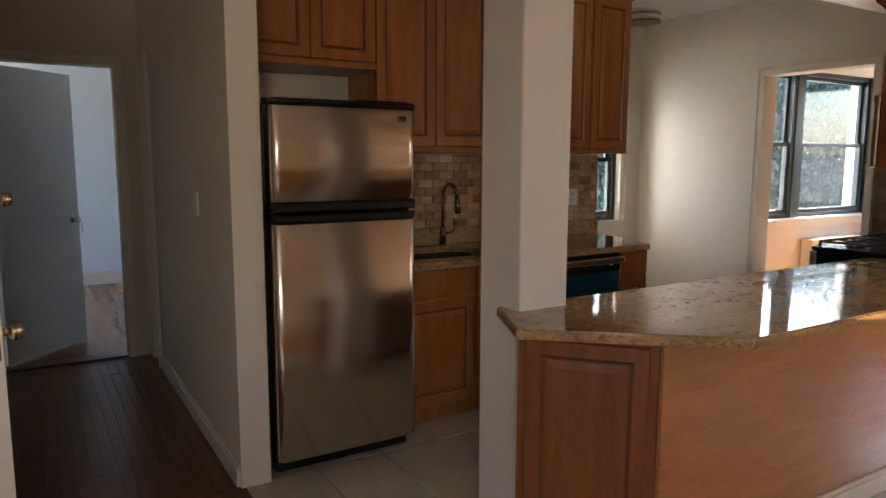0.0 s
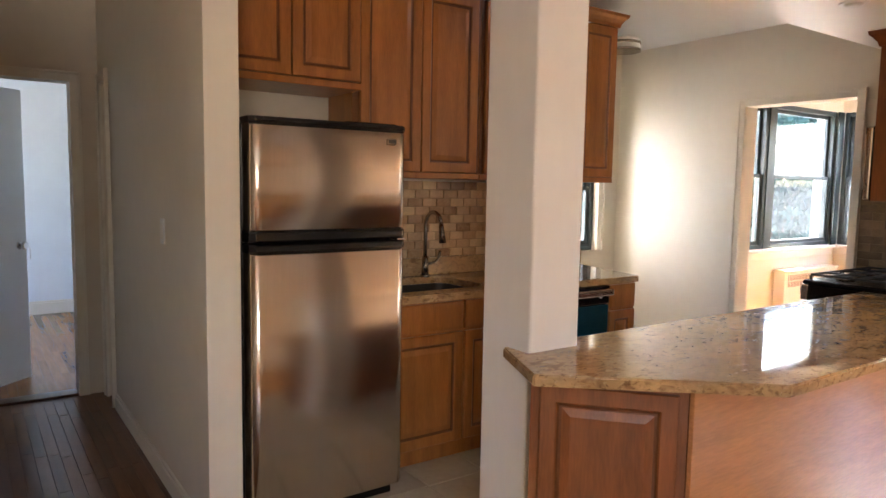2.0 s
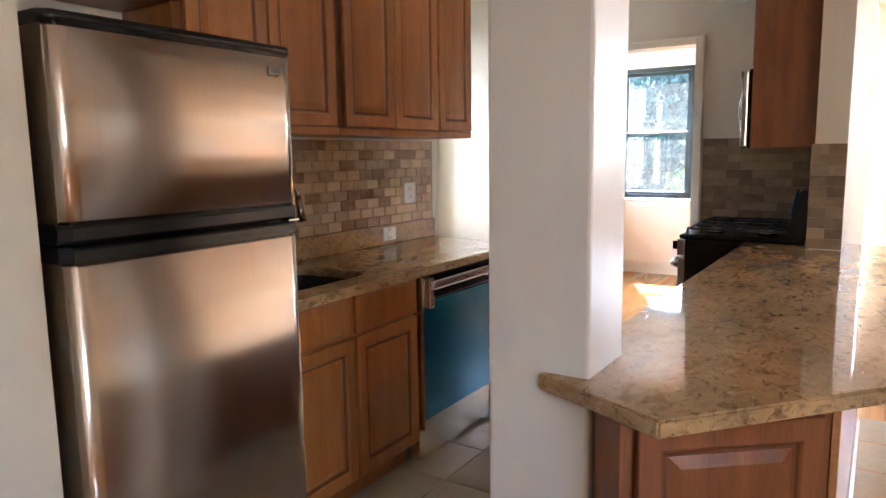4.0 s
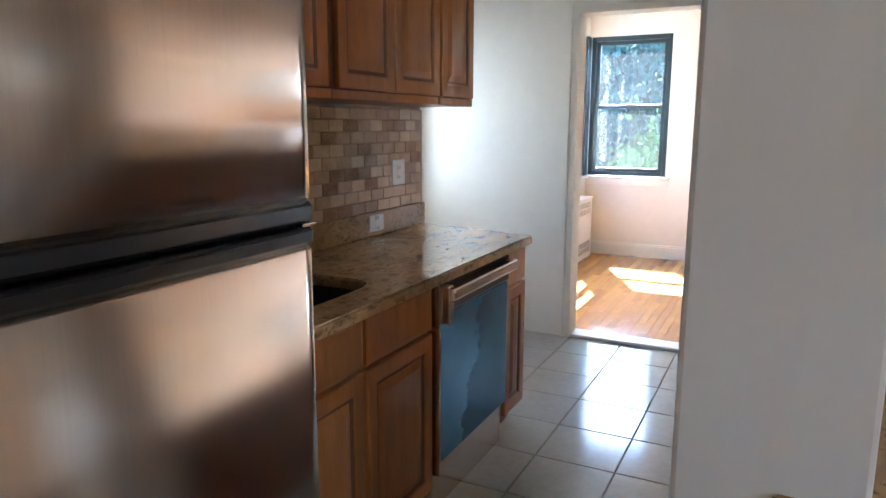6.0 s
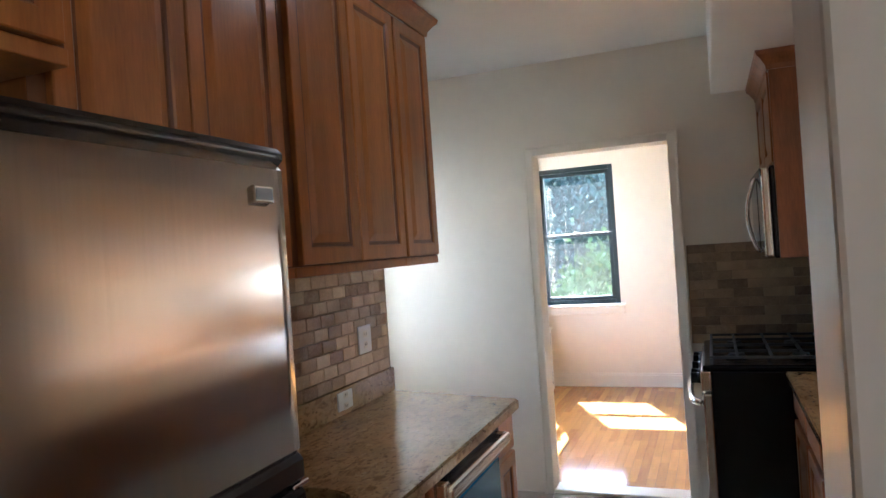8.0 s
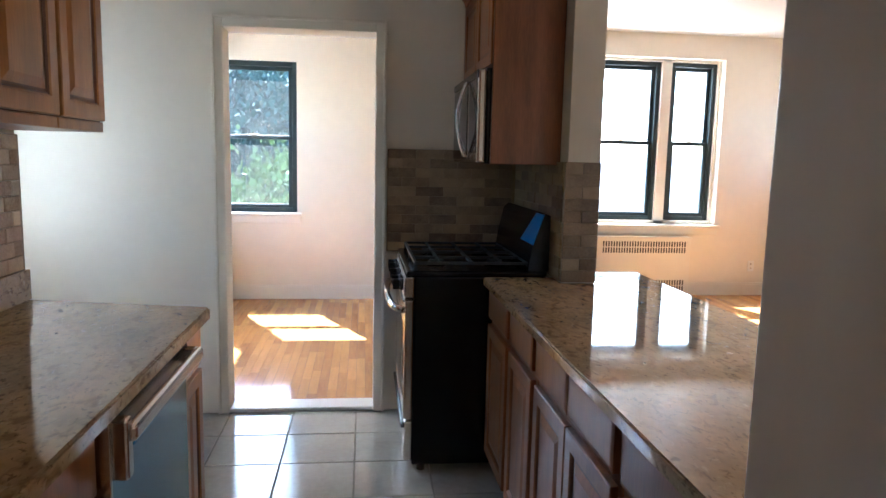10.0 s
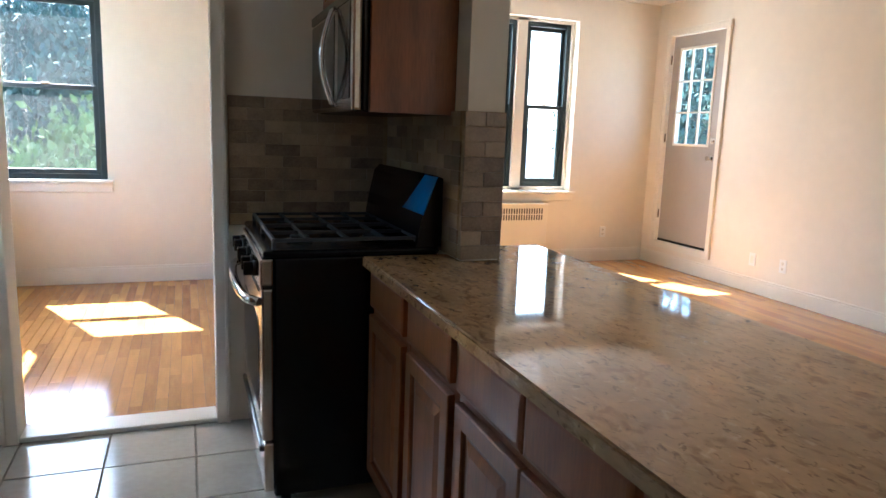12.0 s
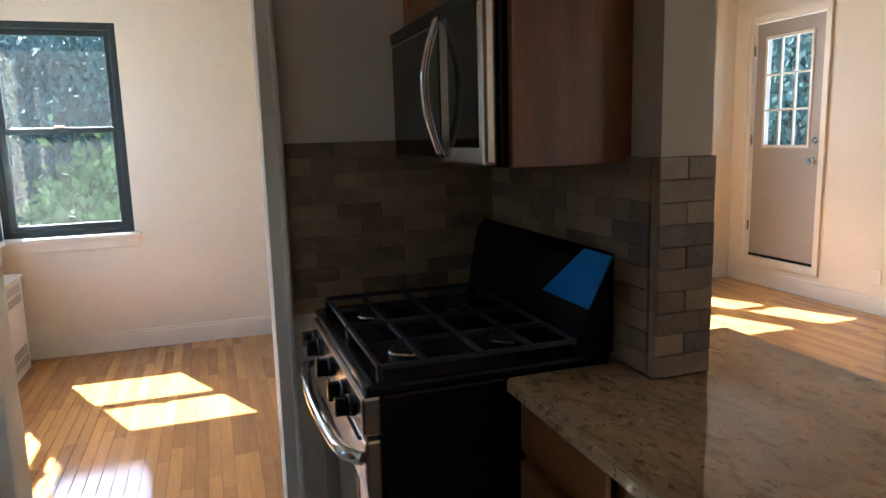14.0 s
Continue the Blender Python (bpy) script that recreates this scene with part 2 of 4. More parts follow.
def tube(points, r, seg=12, bm=None):
    own = bmesh.new()
    pts = [Vector(p) for p in points]
    rings = []
    for i, p in enumerate(pts):
        d = (pts[min(i + 1, len(pts) - 1)] - pts[max(i - 1, 0)]).normalized()
        side = d.cross(Vector((0.31, 0.95, 0.1))).normalized()
        up = side.cross(d)
        rings.append([own.verts.new(p + r * (math.cos(a) * side + math.sin(a) * up)) for a in [k * math.tau / seg for k in range(seg)]])
    for a, b in zip(rings, rings[1:]):
        for k in range(seg):
            own.faces.new((a[k], a[(k + 1) % seg], b[(k + 1) % seg], b[k])).smooth = True
    own.faces.new(rings[0][::-1])
    own.faces.new(rings[-1])
    bmesh.ops.recalc_face_normals(own, faces=own.faces[:])
    return join(own, bm)


def prism(outline, z0, z1, bevel=0.0):
    bm = bmesh.new()
    low = [bm.verts.new((x, y, z0)) for x, y in outline]
    bm.faces.new(low)
    top = bmesh.ops.extrude_face_region(bm, geom=bm.faces[:])
    bmesh.ops.translate(bm, verts=[v for v in top["geom"] if isinstance(v, bmesh.types.BMVert)], vec=(0, 0, z1 - z0))
    bmesh.ops.recalc_face_normals(bm, faces=bm.faces[:])
    if bevel:
        bmesh.ops.bevel(bm, geom=bm.edges[:], offset=bevel, segments=2, affect="EDGES")
    return bm


def relief(w, h, rings):
    """A panel front in local x (width), z (height), facing -y: nested rectangles of (inset, depth)."""
    bm = bmesh.new()
    loops = []
    for inset, depth in rings:
        i = min(inset, w / 2 - 0.004, h / 2 - 0.004)
        loops.append([bm.verts.new(c) for c in ((i, depth, i), (w - i, depth, i), (w - i, depth, h - i), (i, depth, h - i))])
    for a, b in zip(loops, loops[1:]):
        for k in range(4):
            bm.faces.new((a[k], a[(k + 1) % 4], b[(k + 1) % 4], b[k]))
    bm.faces.new(loops[-1])
    bm.faces.new(loops[0][::-1])
    return bm


DOOR = [(0, 0.02), (0, 0.003), (0.003, 0), (0.048, 0), (0.053, 0.004), (0.058, 0.009), (0.066, 0.009), (0.092, 0.002), (0.096, 0.002)]
DRAWER = [(0, 0.02), (0, 0.004), (0.008, 0.001), (0.014, 0)]


def front(name, origin, turn, w, h, mat, parent, rings=None):
    """A cabinet door or drawer front whose lower left corner is at origin, turned about z."""
    bm = relief(w, h, rings or DOOR)
    bm.transform(Matrix.Translation(origin) @ Matrix.Rotation(radians(turn), 4, "Z"))
    ob = part(name, bm, mat, parent)
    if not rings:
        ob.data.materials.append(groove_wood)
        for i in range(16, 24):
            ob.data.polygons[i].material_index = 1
    return ob


def wall(name, axis, t0, t1, a0, a1, z0, z1, holes, mat, label, category="wall"):
    """A wall along x or y between a0 and a1, thick from t0 to t1, with rectangular holes (b0, b1, c0, c1)."""
    us = sorted({a0, a1, *[v for hole in holes for v in hole[:2]]})
    zs = sorted({z0, z1, *[v for hole in holes for v in hole[2:]]})
    solid = {}
    for i in range(len(us) - 1):
        for j in range(len(zs) - 1):
            u, z = (us[i] + us[i + 1]) / 2, (zs[j] + zs[j + 1]) / 2
            solid[i, j] = not any(h[0] < u < h[1] and h[2] < z < h[3] for h in holes)
    bm = bmesh.new()
    cache = {}

    def v(u, t, z):
        key = (round(u, 4), round(t, 4), round(z, 4))
        if key not in cache:
            cache[key] = bm.verts.new((u, t, z) if axis == "x" else (t, u, z))
        return cache[key]
    for (i, j), s in solid.items():
        if not s:
            continue
        u0, u1, c0, c1 = us[i], us[i + 1], zs[j], zs[j + 1]
        bm.faces.new((v(u0, t0, c0), v(u1, t0, c0), v(u1, t0, c1), v(u0, t0, c1)))
        bm.faces.new((v(u0, t1, c0), v(u0, t1, c1), v(u1, t1, c1), v(u1, t1, c0)))
        for di, dj, pts in ((-1, 0, ((u0, c0), (u0, c1))), (1, 0, ((u1, c0), (u1, c1))), (0, -1, ((u0, c0), (u1, c0))), (0, 1, ((u0, c1), (u1, c1)))):
            if not solid.get((i + di, j + dj), False):
                (ua, za), (ub, zb) = pts
                bm.faces.new((v(ua, t0, za), v(ub, t0, zb), v(ub, t1, zb), v(ua, t1, za)))
    bmesh.ops.recalc_face_normals(bm, faces=bm.faces[:])
    return setting(name, bm, mat, label, category)


def bar(axis, u0, u1, t0, t1, z0, z1, bevel=0.0, bm=None):
    return box(u0, t0, z0, u1, t1, z1, bevel, bm) if axis == "x" else box(t0, u0, z0, t1, u1, z1, bevel, bm)


# ---- setting: walls, floors, ceilings ----
CEIL, LIVE = 2.60, 2.73
wall("wall_back", "x", 0.0, 0.13, 0.45, 3.36, 0, 2.8, [(1.807, 2.585, 0, 2.045)], wall_paint, "cream painted kitchen wall with a cased doorway")
wall("wall_left", "y", 1.22, 1.38, -3.924, -1.268, 0, 2.8, [], wall_paint, "cream painted wall behind the kitchen units")
wall("wall_alcove", "y", 0.45, 0.6, -1.55, 0.0, 0, 2.8, [(-0.85, -0.25, 0.88, 1.95)], wall_paint, "cream alcove wall with a narrow window")
wall("wall_alcove_side", "x", -1.55, -1.42, 0.6, 1.22, 0, 2.8, [], wall_paint, "cream wall closing the alcove")
wall("wall_hall", "x", -4.054, -3.924, -0.23, 2.17, 0, 2.8, [(-0.12, 0.1, 0, 2.03)], wall_paint, "cream hall partition beside the refrigerator")
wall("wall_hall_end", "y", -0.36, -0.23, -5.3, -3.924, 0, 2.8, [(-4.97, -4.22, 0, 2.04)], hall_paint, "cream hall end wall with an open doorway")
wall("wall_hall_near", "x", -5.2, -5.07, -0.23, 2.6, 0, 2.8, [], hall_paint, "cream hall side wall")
wall("wall_stub", "y", 3.36, 3.495, -0.937, 3.06, 0, 2.8, [], wall_paint, "cream wall between the stove and the living room")
wall("wall_dinette", "x", 3.06, 3.28, 0.83, 3.36, 0, 2.8, [(1.05, 1.885, 0.85, 2.28)], wall_paint, "cream dining nook wall with a window")
wall("wall_dinette_left", "y", 0.83, 1.05, 0.13, 3.06, 0, 2.8, [(0.95, 2.96, 0.85, 2.28)], wall_paint, "cream dining nook wall with a corner window")
wall("wall_living", "x", 3.24, 3.5, 3.495, 7.24, 0, 2.8, [(4.80, 6.27, 0.76, 2.49)], wall_paint, "cream living room wall with a double window")
wall("wall_right", "y", 7.24, 7.42, -7.2, 3.5, 0, 2.8, [(2.22, 3.0, 0.26, 2.39), (-6.6, -5.4, 1.0, 2.2)], wall_paint, "cream living room wall with a balcony door")
wall("wall_rear", "x", -7.33, -7.2, 2.6, 7.42, 0, 2.8, [], wall_paint, "plain cream living room wall")
wall("wall_entry", "y", 2.47, 2.6, -7.2, -5.07, 0, 2.8, [], wall_paint, "cream entry wall")
wall("wall_bedroom_far", "y", -3.62, -3.48, -6.6, -2.4, 0, 2.8, [], cool_lit_paint, "white bedroom wall tinted with cool daylight")
wall("wall_bedroom_left", "x", -6.73, -6.6, -3.48, -0.36, 0, 2.8, [(-2.7, -1.5, 0.8, 2.3)], cool_lit_paint, "white bedroom wall with a window, tinted with cool daylight")
wall("wall_bedroom_right", "x", -2.4, -2.27, -3.48, -0.36, 0, 2.8, [], cool_lit_paint, "white bedroom wall tinted with cool daylight")
wall("wall_bedroom_near", "y", -0.36, -0.23, -6.73, -5.3, 0, 2.8, [], cool_lit_paint, "white bedroom wall tinted with cool daylight")
wall("wall_bedroom_near_2", "y", -0.36, -0.23, -3.924, -2.27, 0, 2.8, [], cool_lit_paint, "white bedroom wall tinted with cool daylight")
wall("wall_closet", "x", -2.9, -2.8, -0.23, 1.22, 0, 2.8, [], cool_lit_paint, "white side room wall")
wall("wall_closet_side", "y", 1.08, 1.2, -3.9, -2.9, 0, 2.8, [], cool_lit_paint, "white side room wall")

setting("ceiling", box(0.45, -4.1, CEIL, 3.3, 0.0, CEIL + 0.2), ceiling_paint, "white painted kitchen ceiling", "ceiling")
setting("ceiling_dinette", box(0.83, 0.1, 2.52, 3.4, 3.28, 2.72), ceiling_paint, "white dining nook ceiling", "ceiling")
setting("ceiling_living", box(2.4, -7.4, LIVE, 7.45, 3.5, LIVE + 0.2), ceiling_paint, "white living room ceiling", "ceiling")
setting("ceiling_hall", box(-3.7, -6.8, 2.62, 2.6, -3.93, 2.82), ceiling_paint, "white hall ceiling", "ceiling")
setting("ceiling_bedroom", box(-3.7, -3.93, 2.62, 0.45, -2.2, 2.82), ceiling_paint, "white bedroom ceiling", "ceiling")
setting("beam", box(2.83, -3.32, 2.27, 3.446, 0.0, 2.79, 0.006), ceiling_paint, "dropped white beam above the peninsula with recessed lights", "beam")
setting("column", box(2.90, -3.31, 0, 3.145, -3.09, 2.79, 0.008), column_paint, "white painted square column at the peninsula end", "column")

# floors: bedding slabs under the pieces
setting("floor", box(1.2, -4.0, -0.2, 3.55, 0.0, -0.006), grout, "beige glazed kitchen floor tiles with dark joints", "floor")
dinette_floor = setting("floor_dinette", box(0.83, 0.0, -0.2, 3.4, 3.2, -0.005), seam_dark, "honey oak strip floor in the dining nook", "floor")
living_floor = setting("floor_living", box(3.55, -7.4, -0.2, 7.4, 3.4, -0.005), seam_dark, "honey oak strip floor in the living room", "floor")
hall_floor = setting("floor_hall", box(-3.7, -7.4, -0.2, 3.55, -4.0, -0.005), seam_dark, "dark stained oak strip floor in the hall", "floor")
bedroom_floor = setting("floor_bedroom", box(-3.7, -4.0, -0.2, -0.23, -2.2, -0.005), seam_dark, "oak strip floor in the bedroom", "floor")
setting("floor_side_room", box(-0.23, -4.0, -0.2, 1.2, -1.4, -0.002), tile_floor, "pale tiled side room floor", "floor")
setting("floor_alcove", box(0.45, -1.55, -0.2, 1.2, 0.0, -0.002), tile_floor, "beige tiled alcove floor", "floor")


def base_run(name, axis, u0, u1, face, out, h=0.14):
    bm = bar(axis, u0, u1, *sorted((face, face + out * 0.016)), 0, h - 0.02, 0.002)
    bar(axis, u0, u1, *sorted((face, face + out * 0.011)), h - 0.02, h, 0.004, bm)
    return setting(name, bm, trim_paint, "white painted baseboard", "baseboard")


base_run("baseboard_dinette", "x", 1.05, 3.36, 3.06, -1)
base_run("baseboard_dinette_left", "y", 0.13, 3.04, 1.05, 1)
base_run("baseboard_dinette_right", "y", 0.13, 3.04, 3.36, -1)
base_run("baseboard_living", "x", 3.5, 7.22, 3.24, -1)
base_run("baseboard_right", "y", -7.2, 3.22, 7.24, -1)
base_run("baseboard_hall", "x", 0.2, 2.15, -4.054, -1, 0.1)
base_run("baseboard_bedroom", "y", -6.6, -2.4, -3.48, 1)
base_run("baseboard_peninsula", "y", -3.06, -0.94, 3.606, 1, 0.1)


def casing(name, axis, u0, u1, h, face, out, w=0.06, depth=0.018, foot=0.0, mat=None):
    f = sorted((face, face + out * depth))
    g = sorted((face, face + out * (depth + 0.008)))
    bm = bar(axis, u0 - w, u0, *f, foot, h + w, 0.003)
    bar(axis, u1, u1 + w, *f, foot, h + w, 0.003, bm)
    bar(axis, u0, u1, *f, h, h + w, 0.003, bm)
    bar(axis, u0 - w - 0.012, u0 - w + 0.004, *g, foot, h + w + 0.012, 0.003, bm)
    bar(axis, u1 + w - 0.004, u1 + w + 0.012, *g, foot, h + w + 0.012, 0.003, bm)
    bar(axis, u0 - w + 0.004, u1 + w - 0.004, *g, h + w - 0.004, h + w + 0.012, 0.003, bm)
    return setting(name, bm, mat or trim_paint, "cream painted door casing", "trim")


casing("trim_doorway", "x", 1.807, 2.585, 2.045, 0.0, -1, 0.045, mat=wall_paint)
casing("trim_doorway_inner", "x", 1.807, 2.585, 2.045, 0.13, 1, 0.05)
casing("trim_hall_end", "y", -4.97, -4.22, 2.04, -0.23, 1, 0.05)
casing("trim_hall_side", "x", -0.1, 0.1, 2.03, -4.054, -1, 0.05)
casing("trim_balcony_door", "y", 2.22, 3.0, 2.39, 7.24, -1, 0.05, foot=0.2)
setting("threshold", box(1.807, -0.005, 0, 2.585, 0.14, 0.022, 0.006), trim_paint, "worn pale marble doorway threshold", "threshold")
setting("threshold_hall", box(-0.36, -4.97, 0, -0.23, -4.22, 0.015, 0.004), hall_wood, "dark wooden hall threshold", "threshold")


# ---- windows ----
def sash_window(name, axis, u0, u1, z0, z1, t, out, label, meet=None, mat=window_paint):
    """Double-hung window in an opening: t is the inner plane, out the way outdoors (+1 or -1)."""
    top = thing(name, *((u0, t, z0) if axis == "x" else (t, u0, z0)), label, "window", kind="structure")
    f = 0.045
    a, b = sorted((t, t + out * 0.09))
    bm = bar(axis, u0, u0 + f, a, b, z0, z1, 0.004)
    bar(axis, u1 - f, u1, a, b, z0, z1, 0.004, bm)
    bar(axis, u0 + f, u1 - f, a, b, z1 - f, z1, 0.004, bm)
    bar(axis, u0 + f, u1 - f, a, b, z0, z0 + f, 0.004, bm)
    part("window_frame", bm, mat, top)
    m = meet or (z0 + z1) / 2
    for kind, c0, c1, s in (("upper_sash", m - 0.018, z1 - f, 0.05), ("lower_sash", z0 + f, m + 0.018, 0.015)):
        a, b = sorted((t + out * s, t + out * (s + 0.032)))
        w = 0.038
        bm = bar(axis, u0 + f, u0 + f + w, a, b, c0, c1, 0.003)
        bar(axis, u1 - f - w, u1 - f, a, b, c0, c1, 0.003, bm)
        bar(axis, u0 + f + w, u1 - f - w, a, b, c1 - w, c1, 0.003, bm)
        bar(axis, u0 + f + w, u1 - f - w, a, b, c0, c0 + w, 0.003, bm)
        sash = part(kind, bm, mat, top)
        g = (a + b) / 2
        pane = part("pane", bar(axis, u0 + f + w, u1 - f - w, g - 0.002, g + 0.002, c0 + w, c1 - w), glass, sash)
        pane.visible_shadow = False
    mid = (u0 + u1) / 2
    a, b = sorted((t + out * 0.0, t + out * 0.02))
    part("sash_lock", bar(axis, mid - 0.03, mid + 0.03, a, b, m + 0.014, m + 0.03, 0.004), nickel, top, "small metal sash lock")
    return top


def sill(name, axis, u0, u1, face, out, z):
    a, b = sorted((face + 0.15 * -out, face + out * 0.045))
    bm = bar(axis, u0 - 0.045, u1 + 0.045, *sorted((face, face + out * 0.045)), z - 0.03, z, 0.006)
    bar(axis, u0 - 0.03, u1 + 0.03, *sorted((face, face + out * 0.016)), z - 0.1, z - 0.03, 0.004, bm)
    bar(axis, u0, u1, *sorted((face, face - out * 0.05)), z - 0.01, z + 0.003, 0, bm)
    return setting(name, bm, trim_paint, "white painted window sill", "sill")


sash_window("window_1", "x", 1.07, 1.885, 0.85, 2.28, 3.075, 1, "dark green double-hung window in the dining nook", 1.57)
screen = part("insect_screen", box(1.12, 3.17, 0.9, 1.835, 3.172, 1.57), mesh_screen, bpy.data.objects["window_1"], "grey insect screen")
screen.visible_shadow = False
sill("sill_dinette", "x", 1.05, 1.885, 3.06, -1, 0.85)
sash_window("window_2", "y", 1.75, 2.96, 0.85, 2.28, 1.035, -1, "dark green double-hung corner window in the dining nook", 1.57)
sash_window("window_8", "y", 0.95, 1.65, 0.85, 2.28, 1.035, -1, "dark green double-hung side window in the dining nook", 1.57)
setting("window_post", box(0.93, 1.65, 0.85, 1.045, 1.75, 2.28, 0.004), window_paint, "dark green post between the side windows", "window post")
sill("sill_dinette_left", "y", 0.95, 2.96, 1.05, 1, 0.85)
setting("corner_post", box(1.0, 2.96, 0.85, 1.07, 3.06, 2.28, 0.004), window_paint, "dark green post between the corner windows", "window post")
sash_window("window_3", "x", 4.83, 5.62, 0.8, 2.46, 3.36, 1, "dark green double-hung living room window", 1.62)
sash_window("window_4", "x", 5.73, 6.24, 0.8, 2.46, 3.36, 1, "narrow dark green double-hung living room window", 1.62)
bm = box(5.62, 3.33, 0.76, 5.73, 3.47, 2.49, 0.004)
for a in ((4.80, 4.83), (6.24, 6.27)):
    box(a[0], 3.33, 0.76, a[1], 3.47, 2.49, 0.003, bm)
box(4.83, 3.33, 2.46, 6.24, 3.47, 2.49, 0.003, bm)
box(4.83, 3.33, 0.76, 6.24, 3.47, 0.80, 0.003, bm)
setting("window_mullion", bm, trim_paint, "white painted mullion and frame of the double window", "trim")
sill("sill_living", "x", 4.80, 6.27, 3.24, -1, 0.76)
sash_window("window_5", "y", -0.85, -0.25, 0.88, 1.95, 0.56, -1, "narrow window in the alcove with dark sashes", 1.42)
casing("trim_alcove_window", "y", -0.85, -0.25, 1.95, 0.6, 1, 0.06, foot=0.88)
# unseen window, added as an opening for the fill lamp
sash_window("window_added", "y", -6.6, -5.4, 1.0, 2.2, 7.28, 1, "small unseen living room window added to let in light", 1.6)
sash_window("window_7", "x", -2.7, -1.5, 0.8, 2.3, -6.64, -1, "bedroom window", 1.5)


# ---- kitchen: refrigerator ----
fridge = thing("refrigerator", 2.2, -3.56, 0, "stainless steel top-freezer refrigerator with black sides, beside the hall wall", "refrigerator")
part("body", box(1.42, -3.9, 0.05, 2.10, -3.21, 1.665, 0.012), black_plastic, fridge, "black textured cabinet")


def curved_door(y0, y1, z0, z1, back, face, bulge, soft=True):
    bm = bmesh.new()
    cols = []
    for i in range(33):
        u = i / 32
        e = min(u, 1 - u)
        x = face - 0.02 + bulge * (1 - (2 * u - 1) ** 2) + 0.02 * min(1, e / 0.03) ** 0.5
        y = y0 + (y1 - y0) * u
        cols.append([bm.verts.new(p) for p in ((back, y, z0), (x - 0.008, y, z0), (x, y, z0 + 0.008), (x, y, z1 - 0.008), (x - 0.008, y, z1), (back, y, z1))])
    for a, b in zip(cols, cols[1:]):
        for k in range(6):
            bm.faces.new((a[k], b[k], b[(k + 1) % 6], a[(k + 1) % 6])).smooth = soft and k == 2
    bm.faces.new(cols[0])
    bm.faces.new(cols[-1][::-1])
    bmesh.ops.recalc_face_normals(bm, faces=bm.faces[:])
    return bm


upper = part("freezer_door", curved_door(-3.895, -3.21, 1.238, 1.655, 2.11, 2.216, 0.006), steel, fridge)
lower = part("door", curved_door(-3.895, -3.21, 0.09, 1.155, 2.11, 2.216, 0.006), steel, fridge)
part("door_cap", curved_door(-3.9, -3.205, 1.655, 1.68, 2.1, 2.216, 0.006), black_plastic, upper, "black top trim")
part("hinge_cover", box(2.02, -3.47, 1.665, 2.16, -3.22, 1.69, 0.008), black_plastic, fridge)
part("freezer_handle", curved_door(-3.9, -3.206, 1.197, 1.238, 2.11, 2.218, 0.006, False), black_plastic, upper, "black recessed grip")
grip = part("door_handle", curved_door(-3.9, -3.206, 1.155, 1.19, 2.11, 2.218, 0.006, False), black_plastic, lower, "black recessed grip")
part("hinge_pin", box(2.17, -3.25, 1.19, 2.215, -3.21, 1.197, 0.002), chrome, lower)
badge = part("badge", box(2.216, -3.308, 1.598, 2.2245, -3.264, 1.622, 0.002), nickel, upper, "small metal maker badge with a dark face")
part("badge_bar", box(2.2243, -3.304, 1.602, 2.2252, -3.268, 1.618), black_plastic, badge)
part("toe_grille", box(2.06, -3.885, 0.012, 2.13, -3.22, 0.082, 0.006), black_plastic, fridge)
for y in (-3.85, -3.26):
    part("foot", rod((1.9, y, 0), (1.9, y, 0.05), 0.02), black_plastic, fridge)

# ---- kitchen: wall cabinets over the counter ----
Z = 90  # fronts that face +x


def wall_cabinet(y0, y1, z0, z1, x1, splits, label):
    c = thing("wall_cabinet", 1.38, (y0 + y1) / 2, z0, label, "cabinet", "kitchen wall cabinets")
    bm = box(1.38, y0 + 0.001, z0 + 0.02, x1 - 0.022, y1 - 0.001, z1, 0.002)
    box(1.385, y0 + 0.001, z0 - 0.012, x1 - 0.012, y1 - 0.001, z0 + 0.02, 0.003, bm)
    part("body", bm, cabinet_wood, c)
    # dark strip puts the shade of the door gaps into colour
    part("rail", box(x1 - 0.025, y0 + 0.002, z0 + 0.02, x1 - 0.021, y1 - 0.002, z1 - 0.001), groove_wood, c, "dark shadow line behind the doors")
    for a, b in splits:
        front("door", (x1, a, z0 + 0.024), Z, b - a, z1 - z0 - 0.03, cabinet_wood, c)
    return c


wall_cabinet(-3.92, -3.19, 1.89, 2.46, 1.782, ((-3.905, -3.555), (-3.548, -3.205)), "honey maple two-door cabinet above the refrigerator")
wall_cabinet(-3.185, -2.382, 1.475, 2.46, 1.673, ((-3.145, -2.785), (-2.777, -2.41)), "honey maple two-door wall cabinet above the sink")
wall_cabinet(-2.38, -1.612, 1.475, 2.46, 1.673, ((-2.352, -1.992), (-1.984, -1.622)), "honey maple two-door wall cabinet")
wall_cabinet(-1.61, -1.268, 1.475, 2.46, 1.673, ((-1.6, -1.282),), "honey maple single-door wall cabinet at the run's end")


def crown(name, points, z, label, mat):
    """Crown moulding along corner points with outward offsets."""
    t = thing(name, *points[0][0], z, label, "moulding")
    prof = ((0.0, 0.0), (0.008, 0.0), (0.012, 0.02), (0.03, 0.045), (0.046, 0.06), (0.05, 0.078), (0.0, 0.078))
    bm = bmesh.new()
    rows = [[bm.verts.new((p[0] + o[0] * d, p[1] + o[1] * d, z + h)) for d, h in prof] for p, o in points]
    for a, b in zip(rows, rows[1:]):
        for k in range(len(prof)):
            bm.faces.new((a[k], b[k], b[(k + 1) % len(prof)], a[(k + 1) % len(prof)]))
    bm.faces.new(rows[0])
    bm.faces.new(rows[-1][::-1])
    bmesh.ops.recalc_face_normals(bm, faces=bm.faces[:])
    part("moulding", bm, mat, t)


